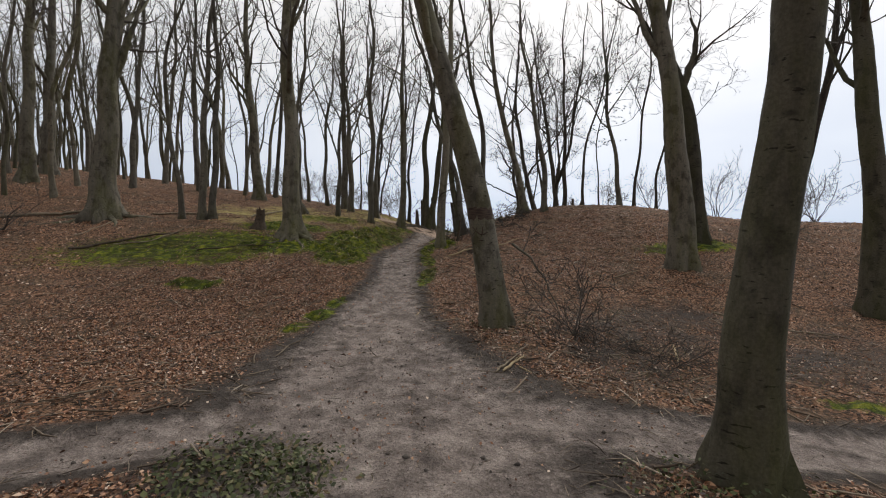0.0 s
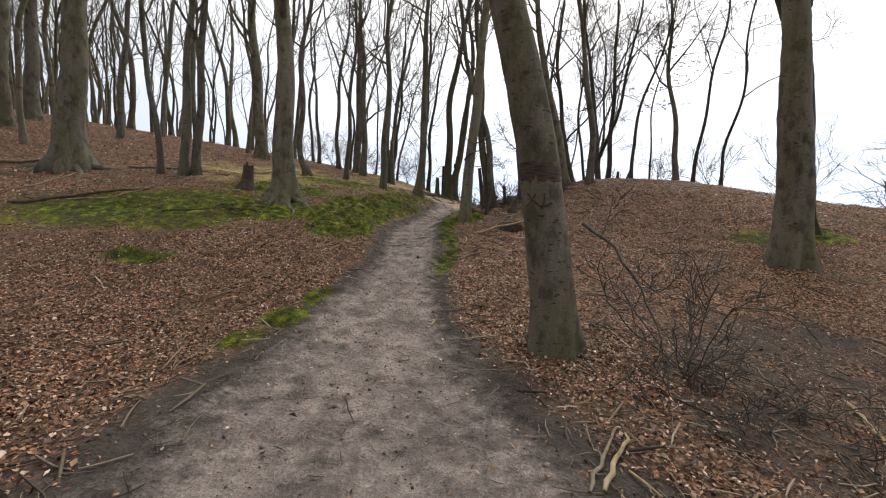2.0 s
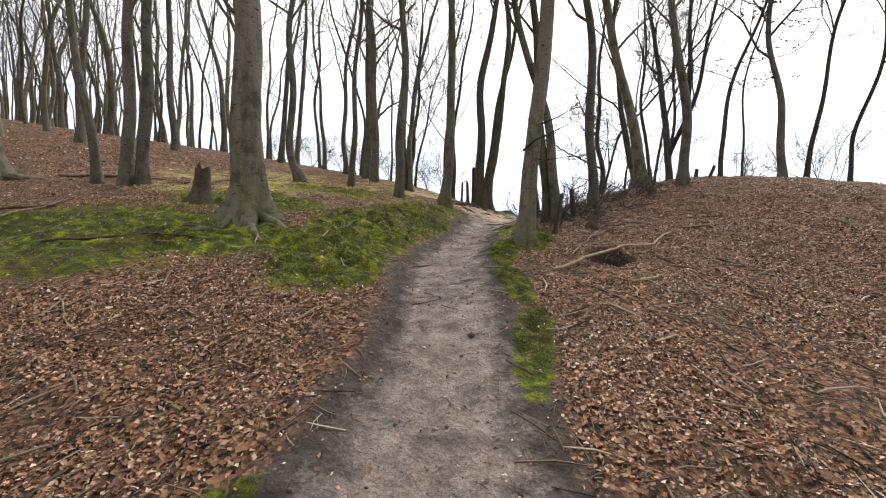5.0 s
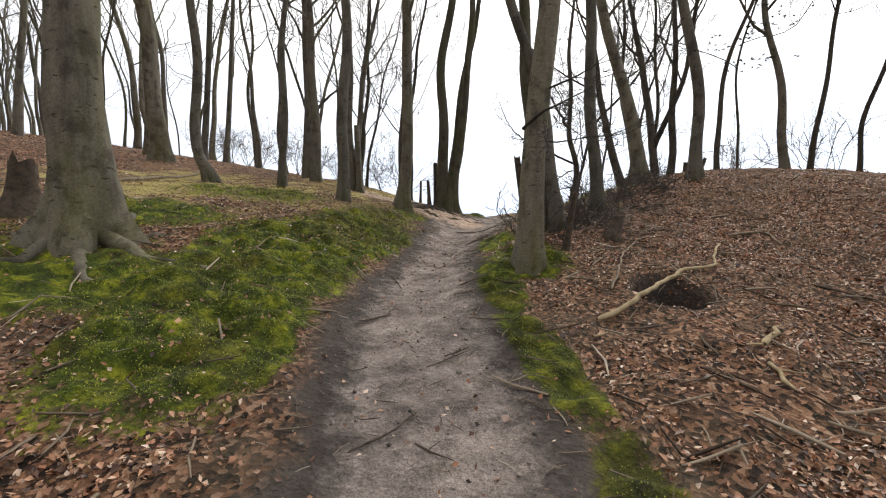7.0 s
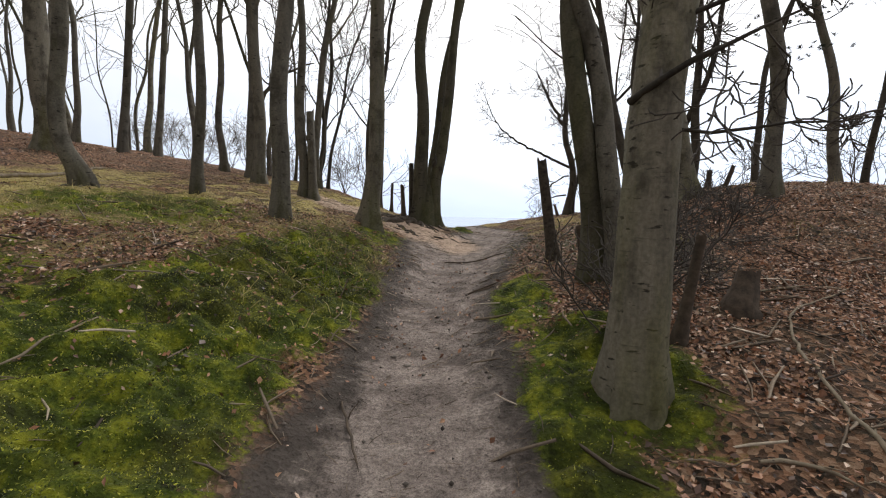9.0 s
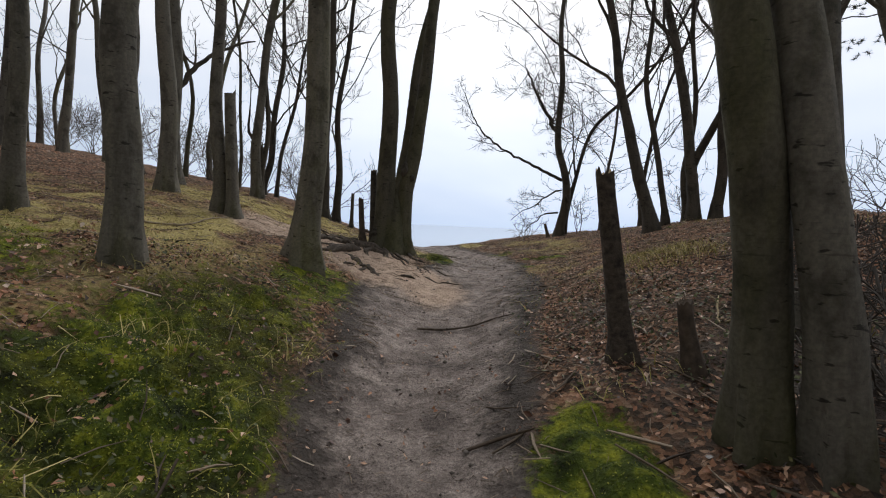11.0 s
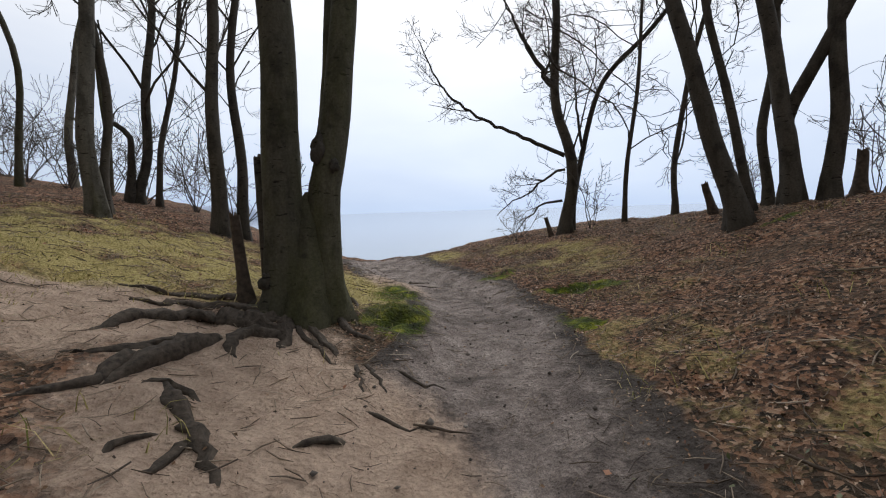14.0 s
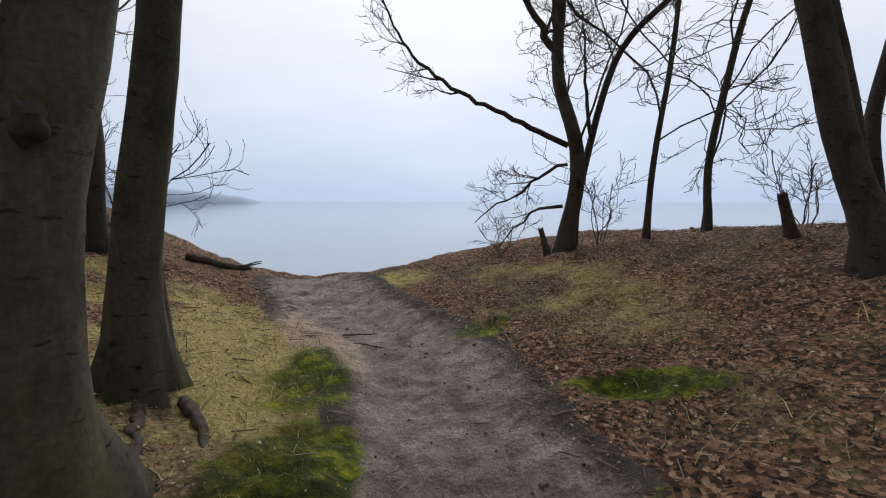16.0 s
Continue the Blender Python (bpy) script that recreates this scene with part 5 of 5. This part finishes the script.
fallen_branch(((-0.66, 19.15), (-0.40, 19.11), (-0.08, 19.11), (0.31, 19.10)), 0.011, ROTTEN)
fallen_branch(((-0.10, 21.27), (0.20, 21.10)), 0.009, ROTTEN)
fallen_branch(((-0.99, 20.03), (-0.67, 20.01), (-0.32, 19.90)), 0.004, DEADWOOD)
fallen_branch(((-1.41, 29.54), (-0.44, 29.55)), 0.068, ROTTEN)
fallen_branch(((0.68, 25.94), (1.06, 25.94)), 0.009, ROTTEN)
fallen_branch(((0.76, 25.66), (1.08, 25.45)), 0.007, ROTTEN)
fallen_branch(((2.52, 24.22), (2.70, 23.93)), 0.006, DEADWOOD)
fallen_branch(((3.15, 21.29), (3.36, 20.95)), 0.009, DEADWOOD)
fallen_branch(((0.90, 19.93), (0.98, 19.80)), 0.014, ROTTEN)
fallen_branch(((1.20, 20.13), (1.23, 19.89)), 0.009, ROTTEN)
fallen_branch(((-3.16, 14.37), (-3.10, 14.63), (-3.04, 14.98)), 0.008, DEADWOOD)
fallen_branch(((-1.67, 14.79), (-1.58, 14.45), (-1.51, 14.15)), 0.009, ROTTEN)
fallen_branch(((-3.34, 15.49), (-3.02, 15.60), (-2.85, 15.55)), 0.007, DEADWOOD)
fallen_branch(((0.16, 13.85), (0.37, 13.81), (0.44, 13.65)), 0.011, DEADWOOD)
fallen_branch(((1.58, 15.64), (2.27, 15.76)), 0.009, DEADWOOD)
fallen_branch(((-0.46, 13.54), (-0.40, 13.45)), 0.012, PALEWOOD)
fallen_branch(((-3.86, 20.03), (-3.50, 20.57), (-3.26, 21.86)), 0.012, DEADWOOD)
fallen_branch(((1.62, 17.95), (1.27, 17.50), (1.66, 17.69)), 0.007, PALEWOOD)
fallen_branch(((-1.80, 13.05), (-1.62, 13.19), (-1.53, 13.53)), 0.007, ROTTEN)
fallen_branch(((-1.10, 12.39), (-0.92, 12.55)), 0.007, ROTTEN)
fallen_branch(((-0.01, 12.55), (0.14, 12.67)), 0.011, PALEWOOD)
fallen_branch(((-15.6, 15.2), (-14.4, 15.6), (-12.9, 16.6)), 0.056, DEADWOOD)
fallen_branch(((-11.0, 16.9), (-9.6, 17.4), (-8.6, 17.3)), 0.040, DEADWOOD)
fallen_branch(((-6.9, 12.5), (-5.9, 12.9), (-4.9, 12.95)), 0.019, ROTTEN)
fallen_branch(((5.4, 9.0), (6.3, 8.2), (7.2, 7.9)), 0.019, DEADWOOD)
fallen_branch(((4.2, 11.0), (5.0, 11.4)), 0.019, DEADWOOD)


# ---- what lies and grows on the ground, too small to count ----
def spots(rng, count, x0, x1, y0, y1):
    x, y = rng.uniform(x0, x1, count), rng.uniform(y0, y1, count)
    return x, y


def slopes(x, y):
    e = 0.04
    dx = (ground(x + e, y) - ground(x - e, y)) / (2 * e)
    dy = (ground(x, y + e) - ground(x, y - e)) / (2 * e)
    n = np.stack([-dx, -dy, np.ones_like(dx)], 1)
    return n / np.linalg.norm(n, axis=1)[:, None]


def frames_on(rng, normals, tilt):
    n = normals + rng.normal(0, tilt, normals.shape)
    n /= np.linalg.norm(n, axis=1)[:, None]
    t = np.cross(n, rng.normal(0, 1, n.shape))
    t /= np.linalg.norm(t, axis=1)[:, None]
    return t, np.cross(n, t), n


def leaf_litter(name, count, box, size, seed, material, keep, label, tilt=0.35, curl=0.3):
    rng = np.random.default_rng(seed)
    x, y = spots(rng, count, *box)
    share = keep(x, y)
    pick = rng.random(count) < share
    x, y = x[pick], y[pick]
    z = ground(x, y)
    t, b, n = frames_on(rng, slopes(x, y), tilt)
    c = np.stack([x, y, z], 1) + n * rng.uniform(0.002, 0.022 + 0.1 * (material is IVY), (len(x), 1))
    ln = (size * rng.uniform(0.6, 1.35, len(x)))[:, None]
    wd = ln * rng.uniform(0.16, 0.42, (len(x), 1))
    up = ln * curl * rng.uniform(-0.4, 1, (len(x), 1))
    verts = np.stack([c - t * ln * 0.5 + n * up * 0.3, c + b * wd + n * up, c + t * ln * 0.5 + n * up * 0.5, c - b * wd + n * up], 1).reshape(-1, 3)
    k = np.arange(len(x))[:, None] * 4
    faces = np.concatenate([k + (0, 2, 1), k + (0, 3, 2)], 1).reshape(-1, 3)
    tagged(part(name, verts, faces, material, smooth=False), label, "leaves", kind="stuff")


def litter_share(x, y):
    inside = path_distance(x, y)
    open_soil = np.clip((-inside - 0.1) * 1.5, 0.035, 1)
    mid = np.interp(y, MIDDLE_Y, MIDDLE_X)
    far = np.clip(1.25 - np.abs(x - mid) / 9, 0.15, 1)
    patchy = np.clip(0.62 + 0.5 * grain(x, y, 1.9, 3) + 0.45 * grain(x, y, 0.7, 7) + 0.4 * grain(x, y, 0.25, 17), 0.06, 1)
    late = np.interp(y, (17, 19.5, 30), (1, 0.62, 0.45))
    # leaves thinned over these darkened spots, so that the dark soil shows
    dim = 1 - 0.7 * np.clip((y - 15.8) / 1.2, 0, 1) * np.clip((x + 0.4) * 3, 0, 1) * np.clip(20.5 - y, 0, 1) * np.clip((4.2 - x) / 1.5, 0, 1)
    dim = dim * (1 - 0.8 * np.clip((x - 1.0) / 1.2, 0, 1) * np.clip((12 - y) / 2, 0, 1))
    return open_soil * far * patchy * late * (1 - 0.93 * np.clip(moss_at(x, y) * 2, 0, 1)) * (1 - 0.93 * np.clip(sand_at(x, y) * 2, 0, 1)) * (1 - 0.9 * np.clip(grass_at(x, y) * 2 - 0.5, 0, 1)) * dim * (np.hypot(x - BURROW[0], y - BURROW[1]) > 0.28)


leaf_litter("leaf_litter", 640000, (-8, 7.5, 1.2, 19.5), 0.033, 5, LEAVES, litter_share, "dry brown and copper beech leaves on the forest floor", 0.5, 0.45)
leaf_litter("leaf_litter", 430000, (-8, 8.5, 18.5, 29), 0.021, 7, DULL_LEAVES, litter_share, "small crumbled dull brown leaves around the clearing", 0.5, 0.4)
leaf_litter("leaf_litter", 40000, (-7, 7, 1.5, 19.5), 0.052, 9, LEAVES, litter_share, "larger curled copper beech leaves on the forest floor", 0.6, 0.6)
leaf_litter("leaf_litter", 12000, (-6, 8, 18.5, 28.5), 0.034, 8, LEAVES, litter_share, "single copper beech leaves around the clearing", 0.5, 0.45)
leaf_litter("leaf_litter", 90000, (-24, 16, 4, 30), 0.075, 6, LEAVES, lambda x, y: litter_share(x, y) * (np.abs(x + 0.8) > 7) + 0.42 * (np.abs(x + 0.8) > 9) * (np.abs(x) < 20), "dry brown beech leaves on the slopes")


def twig_litter():
    rng = np.random.default_rng(17)
    x, y = spots(rng, 66000, -9, 7.5, 1.2, 29)
    inside = path_distance(x, y)
    share = np.where(inside > 0.1, 0.4, 0.6) * (1 - 0.75 * np.clip(moss_at(x, y) * 2, 0, 1)) * np.clip(1.3 - np.abs(x + 0.5) / 8, 0.2, 1)
    pick = rng.random(len(x)) < share
    x, y = x[pick], y[pick]
    c = np.stack([x, y, ground(x, y)], 1)
    t, b, n = frames_on(rng, slopes(x, y), 0.12)
    small = path_distance(x, y) > 0.1
    most = np.where((y > 18) | (sand_at(x, y) > 0.1), 0.12, 0.36)
    ln = np.where(small, rng.uniform(0.02, 0.11, len(x)), 0.04 + np.minimum(rng.exponential(0.09, len(x)), most))[:, None]
    r = (np.clip(ln[:, 0] * 0.026, 0.0018, 0.011) * rng.uniform(0.6, 1.4, len(x)))[:, None]
    rows = []
    for at, thick in ((-0.5, 0.8), (0.05, 1.0), (0.5, 0.45)):
        mid = c + t * ln * at + b * ln * (0.09 * (1 - 4 * at * at)) * rng.uniform(-1, 1, (len(x), 1)) + n * (r + 0.008)
        for k in range(3):
            a = k * 2.094
            rows.append(mid + (b * math.cos(a) + n * math.sin(a)) * r * thick)
    verts = np.stack(rows, 1).reshape(-1, 3)
    k = np.arange(len(x))[:, None] * 9
    quads = []
    for lvl in (0, 3):
        for s in range(3):
            quads.append(k + (lvl + s, lvl + (s + 1) % 3, lvl + 3 + (s + 1) % 3, lvl + 3 + s))
    tagged(part("twig_litter", verts, np.concatenate(quads, 1).reshape(-1, 4), STICKS), "small dead twigs strewn on path and leaves", "twigs", kind="stuff")


twig_litter()


def blades(name, count, box, keep, height, width, lean, material, seed, label, category, lay=0.0):
    """Tapering blades that stand or lie on the ground."""
    rng = np.random.default_rng(seed)
    x, y = spots(rng, count, *box)
    pick = rng.random(count) < keep(x, y)
    x, y = x[pick], y[pick]
    n = slopes(x, y)
    c = np.stack([x, y, ground(x, y) - 0.004], 1)
    t, b, _ = frames_on(rng, n, 0.1)
    h = (height * rng.uniform(0.5, 1.4, len(x)))[:, None]
    bend = rng.uniform(0.2, 1, (len(x), 1)) * lean
    up = n * (1 - lay * rng.uniform(0.3, 1, (len(x), 1)))
    mid = c + up * h * 0.6 + t * h * bend * 0.35
    tip = c + up * h * (1 - 0.3 * bend) + t * h * bend
    w = width * rng.uniform(0.6, 1.3, (len(x), 1))
    verts = np.stack([c - b * w, c + b * w, mid + b * w * 0.7, mid - b * w * 0.7, tip], 1).reshape(-1, 3)
    k = np.arange(len(x))[:, None] * 5
    faces = np.concatenate([k + (0, 1, 2), k + (0, 2, 3), k + (3, 2, 4)], 1).reshape(-1, 3)
    tagged(part(name, verts, faces, material, smooth=False), label, category, kind="stuff")


def moss_keep(x, y):
    return np.clip((moss_at(x, y) - 0.3) * 2.2, 0, 1) * np.clip(0.75 + 0.5 * ripple(x, y, 0.5, 6), 0.15, 1)


blades("moss_tufts", 110000, (-6.5, 2.8, 7, 25.5), moss_keep, 0.01, 0.0035, 1.2, MOSS, 31, "short springy green moss shoots on the bank", "moss")
blades("moss_tufts", 170000, (-4.1, -1.2, 11.4, 19.8), moss_keep, 0.012, 0.0035, 1.4, MOSS, 32, "short springy green moss shoots on the bank", "moss")
blades("moss_tufts", 30000, (-0.9, 0.5, 9.6, 17.2), moss_keep, 0.01, 0.0035, 1.3, MOSS, 37, "short springy green moss shoots at the path's edge", "moss")


def grass_keep(x, y):
    return np.clip(grass_at(x, y) - 0.25, 0, 1) * np.clip(0.5 + 0.7 * ripple(x, y, 0.8, 8), 0.06, 1) * np.clip(-path_distance(x, y) * 3, 0, 1)


blades("dry_grass", 270000, (-8.5, 5.5, 13.5, 29.5), grass_keep, 0.055, 0.0025, 1.3, GRASS, 33, "short dry yellow-green grass on the clearing", "grass", 0.3)
blades("dry_grass", 30000, (-6, 6, 16, 29), lambda x, y: np.clip(ripple(x, y, 1.4, 12) - 0.25, 0, 1) * (path_distance(x, y) < -0.3) * (y > 17), 0.15, 0.003, 1.6, GRASS, 34, "tufts of longer straw-coloured grass", "grass", 0.45)
blades("dry_grass", 2600, (1.7, 2.9, 18.9, 20.4), lambda x, y: np.clip(1.3 - np.hypot((x - 2.3) / 0.5, (y - 19.6) / 0.6), 0, 1), 0.11, 0.0025, 1.8, GRASS, 35, "tuft of green and straw grass on the bank", "grass")
blades("dry_grass", 2600, (-2.9, -1.5, 15.5, 18.5), lambda x, y: np.clip(ripple(x, y, 0.7, 3) - 0.1, 0, 1) * (path_distance(x, y) < -0.15), 0.16, 0.003, 1.5, GRASS, 36, "bleached grass tufts hanging over the mossy bank", "grass", 0.3)


def patch(cx, cy, rx, ry):
    return lambda x, y: np.clip(1.5 - 1.3 * np.hypot((x - cx) / rx, (y - cy) / ry) + 0.3 * ripple(x, y, 0.3, 2), 0, 1)


blades("dry_grass", 9000, (1.0, 6.5, 4.6, 9.5), lambda x, y: np.clip(grain(x, y, 0.8, 62) + 0.3 * grain(x, y, 0.25, 63), 0, 1) * (path_distance(x, y) < -0.2), 0.05, 0.002, 1.6, GREENERY, 38, "thin low green blades among dark wet leaves", "grass", 0.3)
leaf_litter("ivy_patch", 6500, (-2.3, -0.5, 2.3, 3.9), 0.045, 41, IVY, patch(-1.3, 3.0, 0.65, 0.55), "low dark green ivy beside the path fork", 0.6, 0.15)
leaf_litter("ivy_patch", 3500, (0.9, 3.2, 2.0, 3.6), 0.035, 42, IVY, patch(1.9, 2.9, 0.8, 0.5), "low dark green ivy at the foot of a beech", 0.6, 0.15)
leaf_litter("ivy_patch", 2600, (0.2, 2.2, 6.6, 8.2), 0.035, 43, IVY, lambda x, y: 0.6 * patch(1.1, 7.4, 0.7, 0.55)(x, y), "low green ivy round the leaning beech", 0.6, 0.15)
leaf_litter("ivy_patch", 13000, (-0.2, 3.0, 15.6, 20.8), 0.03, 44, IVY, lambda x, y: 0.7 * patch(1.1, 18.1, 1.1, 1.9)(x, y) * (path_distance(x, y) < -0.1), "scattered low dark green ivy beside the path", 0.6, 0.15)
leaf_litter("ivy_patch", 9000, (-3.6, -1.4, 14.5, 19.4), 0.03, 45, IVY, lambda x, y: 0.5 * np.clip(grain(x, y, 0.5, 61) * 2, 0, 1) * (path_distance(x, y) < -0.2), "small dark leaves among the moss", 0.6, 0.15)


def soil_crumbs():
    """Clods and pebbles on the trodden path."""
    rng = np.random.default_rng(51)
    x, y = spots(rng, 16000, -3, 3, 2, 28.5)
    inside = path_distance(x, y)
    pick = (inside > -0.1) & (rng.random(len(x)) < 0.45)
    x, y = x[pick], y[pick]
    r = (0.003 + rng.exponential(0.0045, len(x)))[:, None]
    c = np.stack([x, y, ground(x, y)], 1) + (0, 0, 1) * r * 0.4
    shape = np.array(((1, 0, 0), (0, 1, 0), (-1, 0, 0), (0, -1, 0), (0, 0, 0.8), (0, 0, -0.8)))
    verts = (c[:, None] + shape[None] * r[:, None] * rng.uniform(0.6, 1.4, (len(x), 6, 1))).reshape(-1, 3)
    k = np.arange(len(x))[:, None] * 6
    tri = ((0, 1, 4), (1, 2, 4), (2, 3, 4), (3, 0, 4), (1, 0, 5), (2, 1, 5), (3, 2, 5), (0, 3, 5))
    faces = np.concatenate([k + t for t in tri], 1).reshape(-1, 3)
    tagged(part("soil_crumbs", verts, faces, CRUMBS, smooth=False), "small clods and grit on the clay path", "soil", kind="stuff")


CRUMBS = scatter_material("soil_crumbs", ((0, (0.06, 0.05, 0.043)), (0.7, (0.17, 0.145, 0.125)), (1, (0.36, 0.32, 0.28))), 0.95)
soil_crumbs()
